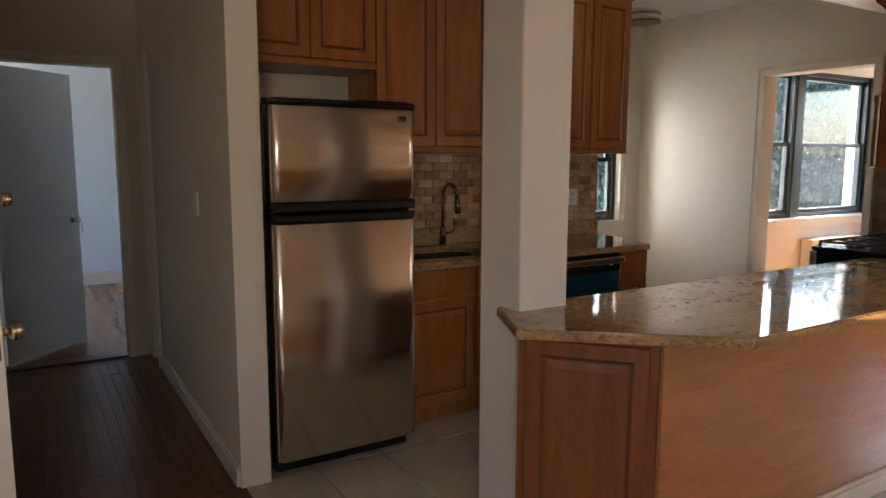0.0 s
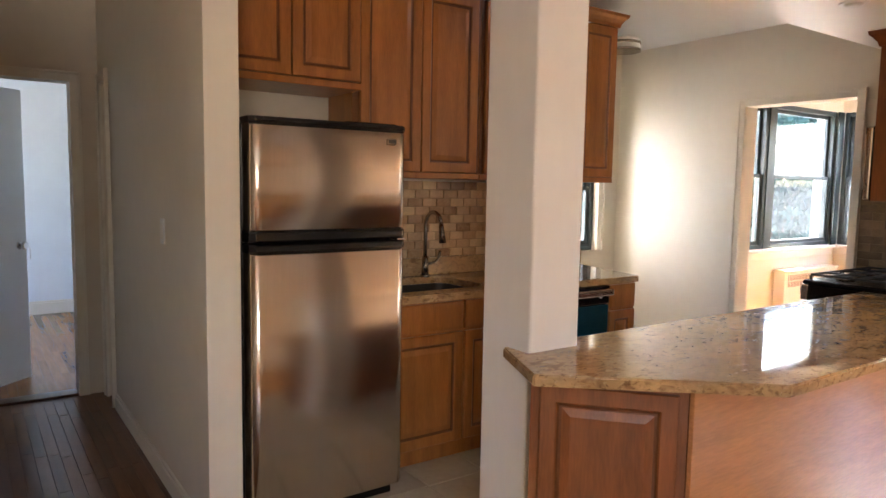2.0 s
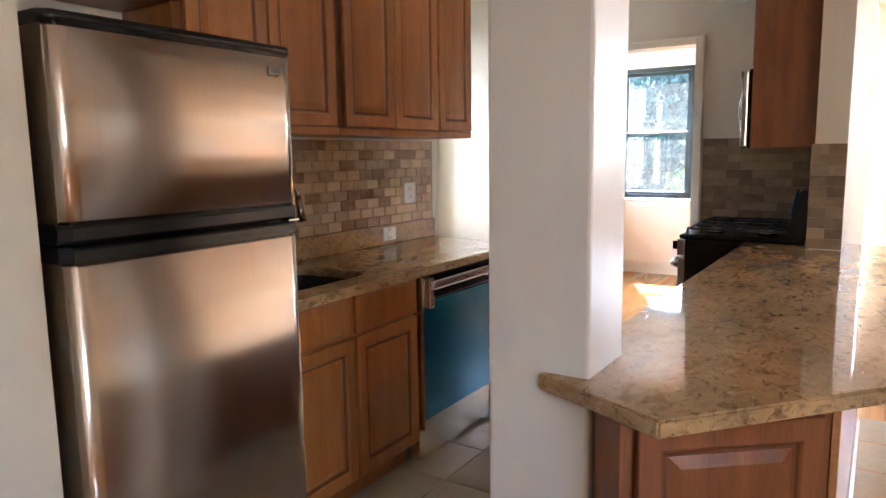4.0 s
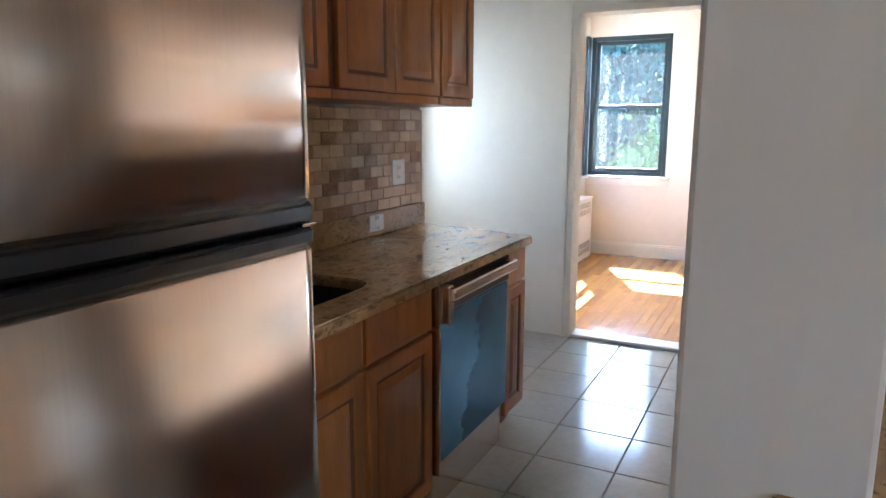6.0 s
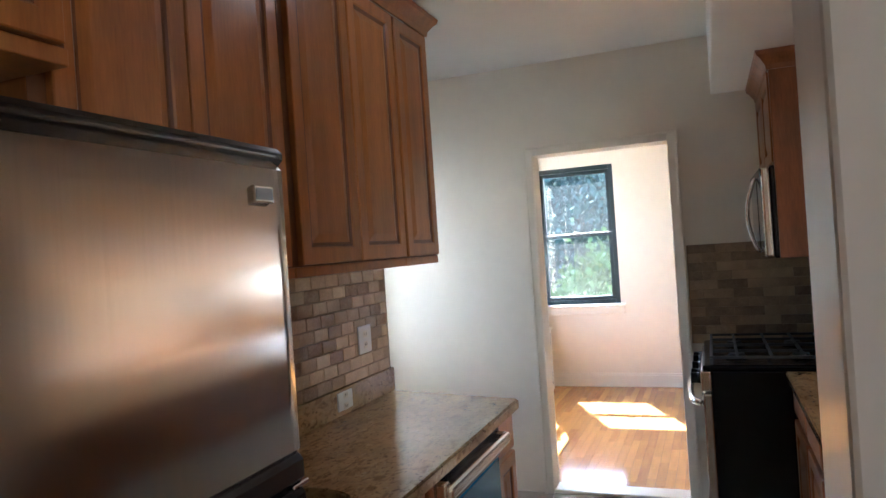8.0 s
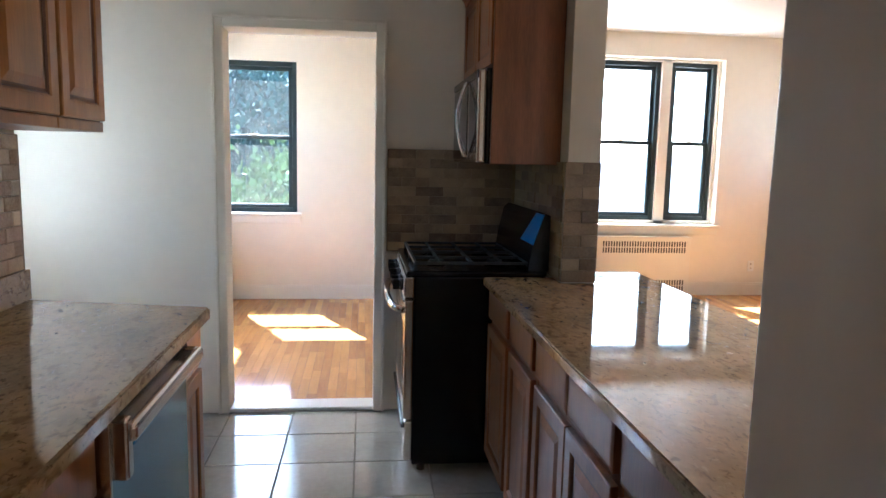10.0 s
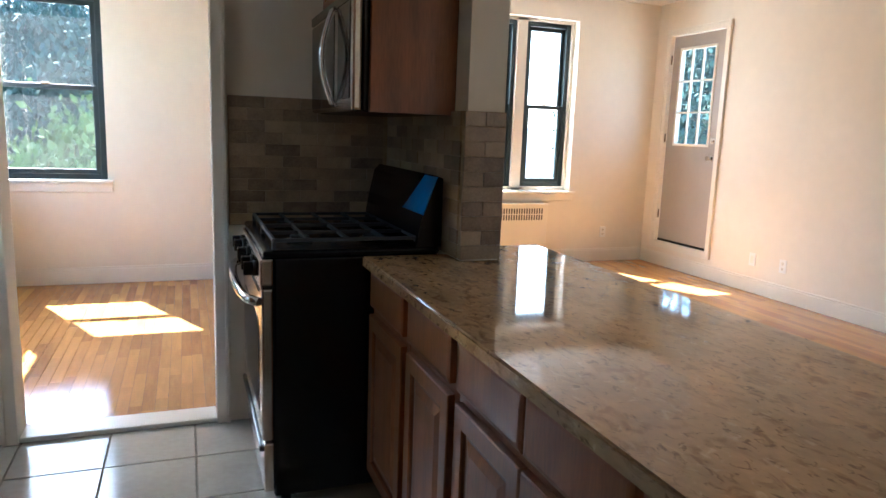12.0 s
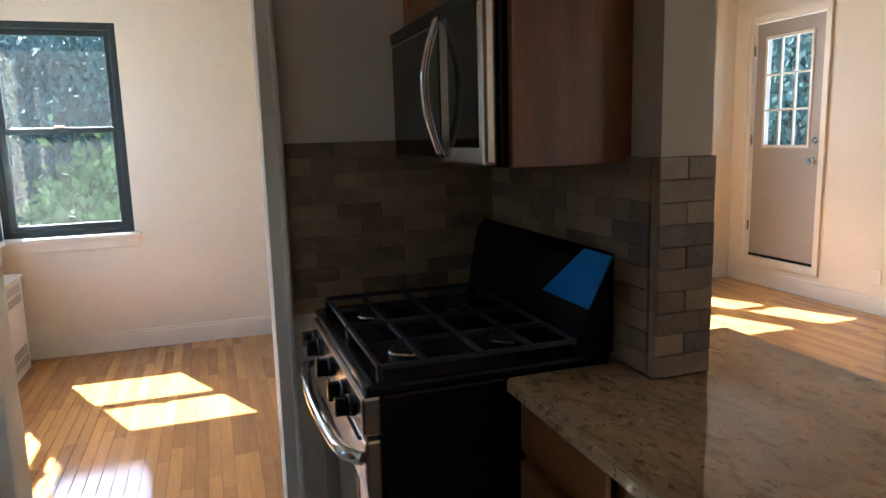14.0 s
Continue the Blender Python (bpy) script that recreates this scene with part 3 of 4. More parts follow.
crown("crown_moulding", (((1.665, -3.19), (1, 0)), ((1.665, -1.268), (1, 1)), ((1.4, -1.268), (0, 1))), 2.461, "honey maple crown moulding on the wall cabinets", cabinet_wood)
crown("crown_moulding", (((1.775, -3.92), (1, 0)), ((1.775, -3.192), (1, 0))), 2.461, "honey maple crown moulding above the refrigerator cabinet", cabinet_wood)

# ---- kitchen: left base units ----
TOP = 0.895


def base_body(c, x0, x1, y0, y1, mat, toe):
    part("body", box(x0, y0 + 0.001, 0.1, x1, y1 - 0.001, TOP - 0.037, 0.002), mat, c)
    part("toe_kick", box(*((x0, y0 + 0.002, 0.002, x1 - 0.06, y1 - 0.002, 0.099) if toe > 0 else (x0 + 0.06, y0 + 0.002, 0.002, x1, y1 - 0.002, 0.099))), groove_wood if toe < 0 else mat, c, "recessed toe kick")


sink_base = thing("base_cabinet", 1.7, -2.72, 0, "honey maple sink base cabinet with two drawers fronts and two doors", "cabinet", "left base cabinets")
body = box(1.4, -3.179, 0.1, 1.965, -2.286, 0.685, 0.002)
box(1.925, -3.179, 0.685, 1.965, -2.286, TOP - 0.037, 0.002, body)
part("body", body, cabinet_wood, sink_base)
part("toe_kick", box(1.4, -3.178, 0.002, 1.905, -2.287, 0.099), cabinet_wood, sink_base, "recessed toe kick")
for a, b in ((-3.165, -2.712), (-2.696, -2.295)):
    front("drawer_front", (1.987, a, 0.70), Z, b - a, 0.145, cabinet_wood, sink_base, DRAWER)
    front("door", (1.987, a, 0.115), Z, b - a, 0.57, cabinet_wood, sink_base)
end_base = thing("base_cabinet", 1.7, -1.5, 0, "narrow honey maple base cabinet beside the dishwasher", "cabinet", "left base cabinets")
base_body(end_base, 1.4, 1.965, -1.625, -1.37, cabinet_wood, 1)
front("drawer_front", (1.987, -1.612, 0.70), Z, 0.228, 0.145, cabinet_wood, end_base, DRAWER)
front("door", (1.987, -1.612, 0.115), Z, 0.228, 0.57, cabinet_wood, end_base)

dish = thing("dishwasher", 1.7, -1.955, 0, "dishwasher with blue protective film, black controls and a steel bar handle", "dishwasher")
part("tub", box(1.42, -2.28, 0.09, 1.96, -1.632, TOP - 0.037), black_plastic, dish)
part("door", box(1.96, -2.275, 0.20, 2.0, -1.637, 0.735, 0.006), blue_film, dish, "door wrapped in blue protective film")
ctrl = part("control_panel", box(1.96, -2.275, 0.74, 2.006, -1.637, 0.85, 0.008), black_plastic, dish, "black control panel")
part("dial", rod((2.005, -1.72, 0.79), (2.01, -1.72, 0.79), 0.012), white_plastic, ctrl, "pale round mark")
hb = box(2.03, -2.262, 0.795, 2.055, -1.65, 0.835, 0.01)
for y in (-2.26, -1.68):
    box(2.0, y, 0.795, 2.04, y + 0.03, 0.835, 0.005, hb)
part("handle", hb, steel_wide, dish, "brushed steel bar handle")
part("handle_end", box(1.998, -2.272, 0.715, 2.04, -2.235, 0.848, 0.006), steel_wide, dish)
part("side_trim", box(1.965, -2.283, 0.16, 2.008, -2.274, 0.85, 0.002), steel_wide, dish)
part("kick_plate", box(1.92, -2.275, 0.01, 1.975, -1.637, 0.19, 0.004), steel_wide, dish, "pale steel kick plate")

# counter with a real sink cut-out, made of strips round the hole
bm = bmesh.new()
outer = [(1.385, -3.19), (2.02, -3.19), (2.02, -1.40), (2.008, -1.385), (1.385, -1.262)]
hole = []
for cx, cy, a0 in ((1.80, -2.58, 0), (1.56, -2.58, 90), (1.56, -3.00, 180), (1.80, -3.00, 270)):
    hole += [(cx + 0.09 * math.cos(radians(a0 + k * 22.5)), cy + 0.09 * math.sin(radians(a0 + k * 22.5))) for k in range(5)]
es = []
for loop in (outer, hole):
    vs = [bm.verts.new((x, y, TOP)) for x, y in loop]
    es += [bm.edges.new((vs[i], vs[(i + 1) % len(vs)])) for i in range(len(vs))]
bmesh.ops.triangle_fill(bm, edges=es, use_beauty=True)
ext = bmesh.ops.extrude_face_region(bm, geom=bm.faces[:])
bmesh.ops.translate(bm, verts=[v for v in ext["geom"] if isinstance(v, bmesh.types.BMVert)], vec=(0, 0, -0.036))
bmesh.ops.recalc_face_normals(bm, faces=bm.faces[:])
sharp = [e for e in bm.edges if len(e.link_faces) == 2 and e.calc_face_angle() > 0.8 and e.verts[0].co.z > TOP - 0.01 and e.verts[1].co.z > TOP - 0.01]
bmesh.ops.bevel(bm, geom=sharp, offset=0.006, segments=2, affect="EDGES")
counter = thing("countertop", 1.7, -2.2, TOP, "polished brown and beige granite countertop with a sink cut-out", "countertop")
part("slab", bm, granite, counter)
part("upstand", box(1.384, -3.19, TOP + 0.001, 1.404, -1.262, 1.0, 0.003), granite, counter, "low granite upstand along the wall")

sink = thing("sink", 1.68, -2.79, 0.7, "undermounted dark steel kitchen sink", "sink")
bm = bmesh.new()
loops = []
for s, z in ((1.0, TOP - 0.037), (0.97, TOP - 0.16), (0.9, 0.705), (0.3, 0.70)):
    loops.append([bm.verts.new((1.68 + (x - 1.68) * s, -2.79 + (y + 2.79) * s, z)) for x, y in hole])
for a, b in zip(loops, loops[1:]):
    for k in range(len(a)):
        bm.faces.new((a[k], a[(k + 1) % len(a)], b[(k + 1) % len(a)], b[k])).smooth = True
bm.faces.new(loops[-1])
bmesh.ops.recalc_face_normals(bm, faces=bm.faces[:])
for f in bm.faces:
    f.normal_flip()
part("bowl", bm, sink_steel, sink)
part("drain", rod((1.68, -2.79, 0.70), (1.68, -2.79, 0.706), 0.045, 0.04), chrome, sink)

tap = thing("faucet", 1.45, -2.6, TOP, "brushed nickel gooseneck pull-down faucet with a side lever", "faucet")
bm = rod((1.45, -2.6, TOP), (1.45, -2.6, TOP + 0.012), 0.03, 0.028)
rod((1.45, -2.6, TOP + 0.012), (1.45, -2.6, TOP + 0.12), 0.022, 0.017, bm=bm)
part("base", bm, nickel, tap)
arc = [(1.45, -2.6, TOP + 0.1), (1.45, -2.6, TOP + 0.28)] + [(1.53 - 0.08 * math.cos(radians(a)), -2.6, TOP + 0.30 + 0.08 * math.sin(radians(a))) for a in range(0, 171, 17)]
part("spout", tube(arc, 0.0115), nickel, tap)
part("spray_head", rod((1.607, -2.6, TOP + 0.315), (1.625, -2.6, TOP + 0.21), 0.013, 0.02), nickel, tap)
part("lever", tube(((1.45, -2.585, TOP + 0.075), (1.455, -2.54, TOP + 0.08), (1.46, -2.515, TOP + 0.10), (1.462, -2.505, TOP + 0.15)), 0.008), nickel, tap)

def outlet(x, y, z, axis, out, label, rocker=False, half=0.036, tall=0.058):
    t = thing("outlet", x, y, z, label, "outlet")
    a = sorted(((y if axis == "x" else x), (y if axis == "x" else x) + out * 0.007))
    u = x if axis == "x" else y
    part("plate", bar(axis, u - half, u + half, *a, z - tall, z + tall, 0.003), white_plastic, t)
    f = a[1] if out > 0 else a[0]
    for dz in ((0,) if rocker else (-0.022, 0.022)):
        b = sorted((f, f + out * 0.002))
        part("socket", bar(axis, u - 0.016, u + 0.016, *b, z + dz - (0.034 if rocker else 0.014), z + dz + (0.034 if rocker else 0.014), 0.001), trim_paint, t)
    if not rocker:
        for dz in (-0.022, 0.022):
            for du in (-0.006, 0.006):
                b = sorted((f + out * 0.0021, f + out * 0.003))
                part("slot", bar(axis, u + du - 0.0012, u + du + 0.0012, *b, z + dz - 0.005, z + dz + 0.006), grille_dark, t)


outlet(1.397, -1.515, 1.163, "y", 1, "cream double outlet on the stone backsplash", half=0.055)
outlet(1.404, -1.72, 0.953, "y", 1, "white outlet lying on the granite upstand", half=0.056, tall=0.036)
outlet(7.24, 1.28, 0.30, "y", -1, "white outlet low on the living room wall")
outlet(7.24, 1.62, 0.30, "y", -1, "white cable plate low on the living room wall", True)
outlet(6.72, 3.24, 0.32, "x", -1, "white outlet low beside the radiator")
outlet(1.5, -4.054, 1.2, "x", -1, "cream light switch on the hall wall", True)

# ---- peninsula ----
pen = thing("peninsula_cabinet", 3.35, -3.2, 0, "honey maple angled end cabinet of the peninsula beside the column, darkened for shade", "cabinet")
part("body", prism([(3.10, -3.075), (3.155, -3.075), (3.155, -3.30), (3.24, -3.385), (3.588, -3.09), (3.588, -2.78), (3.10, -2.78)], 0.002, TOP - 0.037), shaded_cabinet_wood, pen)
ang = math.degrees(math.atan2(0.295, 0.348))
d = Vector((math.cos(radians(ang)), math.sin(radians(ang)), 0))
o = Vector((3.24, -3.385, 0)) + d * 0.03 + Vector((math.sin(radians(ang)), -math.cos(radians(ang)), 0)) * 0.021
front("door", (o.x, o.y, 0.06), ang, 0.40, TOP - 0.037 - 0.06 - 0.02, shaded_cabinet_wood, pen)
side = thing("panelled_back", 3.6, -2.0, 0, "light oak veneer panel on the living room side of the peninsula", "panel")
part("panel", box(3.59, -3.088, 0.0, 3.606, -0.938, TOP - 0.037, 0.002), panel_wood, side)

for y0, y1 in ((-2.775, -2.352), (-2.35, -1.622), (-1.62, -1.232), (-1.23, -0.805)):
    c = thing("base_cabinet", 3.3, (y0 + y1) / 2, 0, "honey maple base cabinet under the peninsula counter, darkened for shade", "cabinet", "peninsula base cabinets")
    base_body(c, 3.088, 3.586, y0, y1, shaded_cabinet_wood, -1)
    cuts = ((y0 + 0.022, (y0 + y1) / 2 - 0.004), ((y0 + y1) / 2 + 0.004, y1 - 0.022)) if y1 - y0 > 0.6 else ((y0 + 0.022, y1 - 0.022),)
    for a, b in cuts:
        front("drawer_front", (3.066, b, 0.725), -90, b - a, 0.128, shaded_cabinet_wood, c, DRAWER)
        front("door", (3.066, b, 0.115), -90, b - a, 0.58, shaded_cabinet_wood, c)
c = thing("base_cabinet", 3.3, -2.93, 0, "honey maple base cabinet beside the column, darkened for shade", "cabinet", "peninsula base cabinets")
front("drawer_front", (3.08, -2.79, 0.715), -90, 0.27, 0.135, shaded_cabinet_wood, c, DRAWER)
front("door", (3.08, -2.79, 0.115), -90, 0.27, 0.58, shaded_cabinet_wood, c)

top2 = thing("peninsula_countertop", 3.4, -2, TOP, "polished beige granite peninsula top with an angled end", "countertop")
part("slab", prism([(3.045, -0.80), (3.045, -3.085), (3.032, -3.10), (3.032, -3.325), (3.335, -3.465), (3.795, -2.92), (3.80, -0.66), (3.497, -0.66), (3.497, -0.939), (3.358, -0.939), (3.358, -0.80)], TOP - 0.036, TOP, 0.005), granite, top2)

# ---- stove ----
stove = thing("stove", 3.0, -0.42, 0, "black and stainless steel gas range with cast iron grates", "stove")
SY0, SY1 = -0.797, -0.03
part("body", box(2.745, SY0, 0.04, 3.33, SY1, 0.895, 0.008), black_enamel, stove)
part("cooktop", box(2.71, SY0, 0.895, 3.33, SY1, 0.92, 0.01), black_enamel, stove)
part("control_panel", box(2.70, SY0 + 0.004, 0.80, 2.745, SY1 - 0.004, 0.893, 0.008), steel_wide, stove, "steel control panel")
door = part("oven_door", box(2.705, SY0 + 0.006, 0.25, 2.745, SY1 - 0.006, 0.79, 0.008), steel_wide, stove)
part("oven_window", box(2.7025, SY0 + 0.1, 0.33, 2.7055, SY1 - 0.1, 0.66, 0.001), black_glass, door)
part("vent", box(2.7, SY0 + 0.06, 0.772, 2.7045, SY1 - 0.06, 0.782), grille_dark, door)
hp = [(2.70, SY0 + 0.02, 0.745), (2.668, SY0 + 0.05, 0.75)] + [(2.66 - 0.018 * math.sin(math.pi * k / 10), SY0 + 0.05 + (0.66) * k / 10, 0.75) for k in range(1, 10)] + [(2.668, SY1 - 0.05, 0.75), (2.70, SY1 - 0.02, 0.745)]
part("door_handle", tube(hp, 0.016), chrome, door, "curved chrome handle")
part("drawer", box(2.71, SY0 + 0.006, 0.06, 2.745, SY1 - 0.006, 0.24, 0.006), steel_wide, stove)
part("drawer_lip", box(2.695, SY0 + 0.01, 0.21, 2.712, SY1 - 0.01, 0.235, 0.006), black_plastic, stove)
for y in (-0.70, -0.60, -0.41, -0.22, -0.12):
    k = part("knob", rod((2.70, y, 0.846), (2.685, y, 0.846), 0.028, 0.026), black_plastic, stove)
    part("grip", box(2.655, y - 0.008, 0.822, 2.688, y + 0.008, 0.87, 0.004), black_plastic, k)
for bx, by in ((2.86, -0.6), (2.86, -0.22), (3.13, -0.6), (3.13, -0.22)):
    b = part("burner", rod((bx, by, 0.92), (bx, by, 0.932), 0.05, 0.045, 24), nickel, stove)
    part("burner_cap", rod((bx, by, 0.932), (bx, by, 0.942), 0.036, 0.034, 24), iron, b)
for y0, y1 in ((-0.77, -0.42), (-0.40, -0.05)):
    g = bmesh.new()
    for y in (y0, (y0 + y1) / 2, y1):
        box(2.75, y - 0.006, 0.945, 3.25, y + 0.006, 0.957, 0.002, g)
    for x in (2.75, 2.86, 3.0, 3.13, 3.25):
        box(x - 0.006, y0, 0.945, x + 0.006, y1, 0.957, 0.002, g)
    for x in (2.75, 3.25):
        for y in (y0, y1):
            box(x - 0.007, y - 0.007, 0.92, x + 0.007, y + 0.007, 0.947, 0.001, g)
    part("grate", g, iron, stove, "black cast iron grate")
bm = bmesh.new()
prof = ((3.24, 0.92), (3.265, 1.06), (3.285, 1.15), (3.31, 1.175), (3.335, 1.165), (3.335, 0.92))
for y in (SY0, SY1):
    bm.faces.new([bm.verts.new((x, y, z)) for x, z in prof])
a, b = list(bm.faces)
va, vb = list(a.verts), list(b.verts)
for k in range(len(prof)):
    bm.faces.new((va[k], va[(k + 1) % len(prof)], vb[(k + 1) % len(prof)], vb[k]))
bmesh.ops.recalc_face_normals(bm, faces=bm.faces[:])
guard = part("backguard", bm, black_enamel, stove)
bm = box(-0.002, -0.12, 0, 0.002, 0.12, 0.14, 0.0005)
for v in bm.verts:
    if v.co.z > 0.06:
        v.co.y = v.co.y * 0.52 - 0.115
bm.transform(Matrix.Translation((3.258, -0.69, 1.038)) @ Matrix.Rotation(radians(11.5), 4, "Y"))
part("display_film", bm, display_blue, guard, "blue protective film over the display")
for y in (SY0 + 0.05, SY1 - 0.05):
    for x in (2.79, 3.28):
        part("foot", rod((x, y, 0), (x, y, 0.045), 0.018), black_plastic, stove)

# ---- microwave and cabinets over the stove ----
mw = thing("microwave", 3.15, -0.42, 1.385, "stainless over-the-range microwave with a curved handle", "microwave")
part("body", box(3.035, -0.80, 1.385, 3.355, -0.035, 1.785, 0.006), black_enamel, mw)
md = part("door", box(3.0, -0.798, 1.388, 3.035, -0.037, 1.782, 0.01), steel_wide, mw)
# window enlarged so its black glass holds the steel door's dark reflection
part("door_window", box(2.9975, -0.505, 1.405, 3.0005, -0.05, 1.735, 0.001), black_glass, md)
part("control_pad", box(2.9975, -0.765, 1.43, 3.0005, -0.575, 1.75, 0.001), black_glass, md)
part("vent_grille", box(2.995, -0.79, 1.745, 3.001, -0.045, 1.778, 0.002), black_plastic, mw)
part("handle", tube([(3.0, -0.53, 1.41)] + [(2.985 - 0.035 * math.sin(math.pi * k / 10), -0.53, 1.42 + 0.32 * k / 10) for k in range(11)] + [(3.0, -0.53, 1.75)], 0.01), chrome, md, "curved chrome handle")
uc = thing("wall_cabinet", 3.2, -0.42, 1.79, "honey maple two-door cabinet above the microwave, darkened for shade", "cabinet", "kitchen wall cabinets")
part("body", box(3.07, -0.805, 1.79, 3.358, -0.004, 2.195, 0.002), shaded_cabinet_wood, uc)
part("side_panel", box(3.055, -0.828, 1.385, 3.358, -0.807, 2.195, 0.002), shaded_cabinet_wood, uc, "tall finished side panel")
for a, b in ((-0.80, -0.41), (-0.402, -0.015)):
    front("door", (3.048, b, 1.80), -90, b - a, 0.385, shaded_cabinet_wood, uc)
crown("crown_moulding", (((3.055, -0.005), (-1, 0)), ((3.055, -0.828), (-1, -1)), ((3.355, -0.828), (0, -1))), 2.19, "reddish wood crown moulding below the beam", shaded_cabinet_wood)

# ---- lamps ----
lamp = thing("ceiling_light", 2.1, -1.87, CEIL, "lit opal dome ceiling light in the kitchen", "ceiling light")
part("ring", rod((2.1, -1.87, CEIL - 0.018), (2.1, -1.87, CEIL), 0.165, 0.17, 32), nickel, lamp)
bm = bmesh.new()
bmesh.ops.create_uvsphere(bm, u_segments=32, v_segments=16, radius=1)
bmesh.ops.delete(bm, geom=[v for v in bm.verts if v.co.z > 0.01], context="VERTS")
for f in bm.faces:
    f.smooth = True
bm.transform(Matrix.Translation((2.1, -1.87, CEIL - 0.018)) @ Matrix.Diagonal((0.155, 0.155, 0.075, 1)))
part("diffuser", bm, lamp_glass, lamp, "lit opal glass bowl")
lamp = thing("ceiling_light", 1.0, -0.45, CEIL, "unlit drum ceiling light with two nickel bands", "ceiling light")
part("drum", rod((1.0, -0.45, CEIL - 0.09), (1.0, -0.45, CEIL), 0.13, seg=32), frosted, lamp)
for z in (CEIL - 0.085, CEIL - 0.03):
    part("band", rod((1.0, -0.45, z - 0.01), (1.0, -0.45, z + 0.01), 0.135, seg=32), nickel, lamp)
for y in (-2.4, -1.5):
    lamp = thing("recessed_light", 3.22, y, 2.27, "small unlit recessed spotlight in the beam", "recessed light", "beam spotlights")
    part("trim_ring", rod((3.22, y, 2.262), (3.22, y, 2.275), 0.06, 0.065, 28), white_plastic, lamp)
    part("bulb", rod((3.22, y, 2.252), (3.22, y, 2.264), 0.025, 0.045, 24), frosted, lamp)
lamp = thing("ceiling_light", 5.3, 1.0, LIVE, "round unlit living room ceiling light", "ceiling light")
part("base", rod((5.3, 1.0, LIVE - 0.03), (5.3, 1.0, LIVE), 0.12, 0.13, 28), white_plastic, lamp)
part("diffuser", rod((5.3, 1.0, LIVE - 0.07), (5.3, 1.0, LIVE - 0.03), 0.08, 0.115, 28), frosted, lamp)


# ---- radiators ----
def radiator_cover(axis, u0, u1, wall_face, out, h, label, depth=0.1):
    f = wall_face + out * depth
    t = thing("radiator_cover", *((u0, f, 0) if axis == "x" else (f, u0, 0)), label, "radiator cover")
    part("case", bar(axis, u0, u1, *sorted((wall_face + out * 0.017, f)), 0.003, h - 0.02, 0.004), trim_paint, t)
    part("top", bar(axis, u0 - 0.01, u1 + 0.01, *sorted((wall_face + out * 0.002, f + out * 0.012)), h - 0.02, h, 0.004), trim_paint, t)
    for z0, z1 in ((h - 0.17, h - 0.05), (0.06, 0.18)):
        # dark plate on the solid case: the slots' shade as colour
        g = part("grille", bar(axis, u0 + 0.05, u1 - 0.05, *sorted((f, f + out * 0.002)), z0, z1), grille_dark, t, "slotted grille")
        n = int((u1 - u0 - 0.1) / 0.028)
        for k in range(n + 1):
            u = u0 + 0.05 + (u1 - u0 - 0.1) * k / n
            part("slat", bar(axis, u - 0.006, u + 0.006, *sorted((f + out * 0.001, f + out * 0.0035)), z0, z1), trim_paint, g)
        part("bar", bar(axis, u0 + 0.045, u1 - 0.045, *sorted((f + out * 0.001, f + out * 0.0045)), (z0 + z1) / 2 - 0.005, (z0 + z1) / 2 + 0.005), trim_paint, g)
    return t


radiator_cover("x", 4.95, 5.97, 3.24, -1, 0.64, "white metal radiator cover with slotted grilles under the living room window")
radiator_cover("y", 1.85, 2.90, 1.05, 1, 0.64, "white metal radiator cover with slotted grilles under the dining nook window", 0.13)

# ---- doors ----
d2 = thing("balcony_door", 7.26, 2.6, 0.26, "taupe painted balcony door with a nine-pane window, closed", "door", kind="structure")
leaf = wall("door_leaf", "y", 7.262, 7.30, 2.232, 2.988, 0.27, 2.38, [(2.375, 2.855, 1.30, 2.235)], door_paint, "")
leaf.parent = d2
leaf.matrix_parent_inverse = Matrix.Translation((-7.26, -2.6, -0.26))
for key in ("label", "category", "kind"):
    if key in leaf:
        del leaf[key]
ORIGIN[leaf.name] = Vector((7.26, 2.6, 0.26))
gf = box(7.252, 2.35, 1.275, 7.262, 2.88, 1.30, 0.002)
box(7.252, 2.35, 2.235, 7.262, 2.88, 2.26, 0.002, gf)
box(7.252, 2.35, 1.30, 7.262, 2.375, 2.235, 0.002, gf)
box(7.252, 2.855, 1.30, 7.262, 2.88, 2.235, 0.002, gf)
for y in (2.375 + 0.16, 2.375 + 0.32):
    box(7.256, y - 0.009, 1.30, 7.275, y + 0.009, 2.235, 0.002, gf)
for z in (1.30 + 0.312, 1.30 + 0.623):
    box(7.257, 2.375, z - 0.009, 7.274, 2.855, z + 0.009, 0.002, gf)
part("glazing_bars", gf, trim_paint, d2, "white glazing bars")
for i in range(3):
    for j in range(3):
        p = part("pane", box(7.279, 2.375 + 0.16 * i, 1.30 + 0.312 * j, 7.283, 2.375 + 0.16 * (i + 1), 1.30 + 0.312 * (j + 1)), glass, d2)
        p.visible_shadow = False
for z in (1.17, 1.34):
    k = part("knob" if z < 1.2 else "deadbolt", rod((7.262, 2.29, z), (7.25, 2.29, z), 0.03, 0.028), chrome, d2)
    part("turn", rod((7.25, 2.29, z), (7.205 if z < 1.2 else 7.235, 2.29, z), 0.015, 0.027 if z < 1.2 else 0.012), chrome, k)
for z in (0.55, 1.35, 2.15):
    part("hinge", rod((7.245, 2.995, z - 0.045), (7.245, 2.995, z + 0.045), 0.008), nickel, d2)
part("sweep", box(7.254, 2.235, 0.262, 7.262, 2.985, 0.285, 0.001), black_plastic, d2, "dark door sweep")
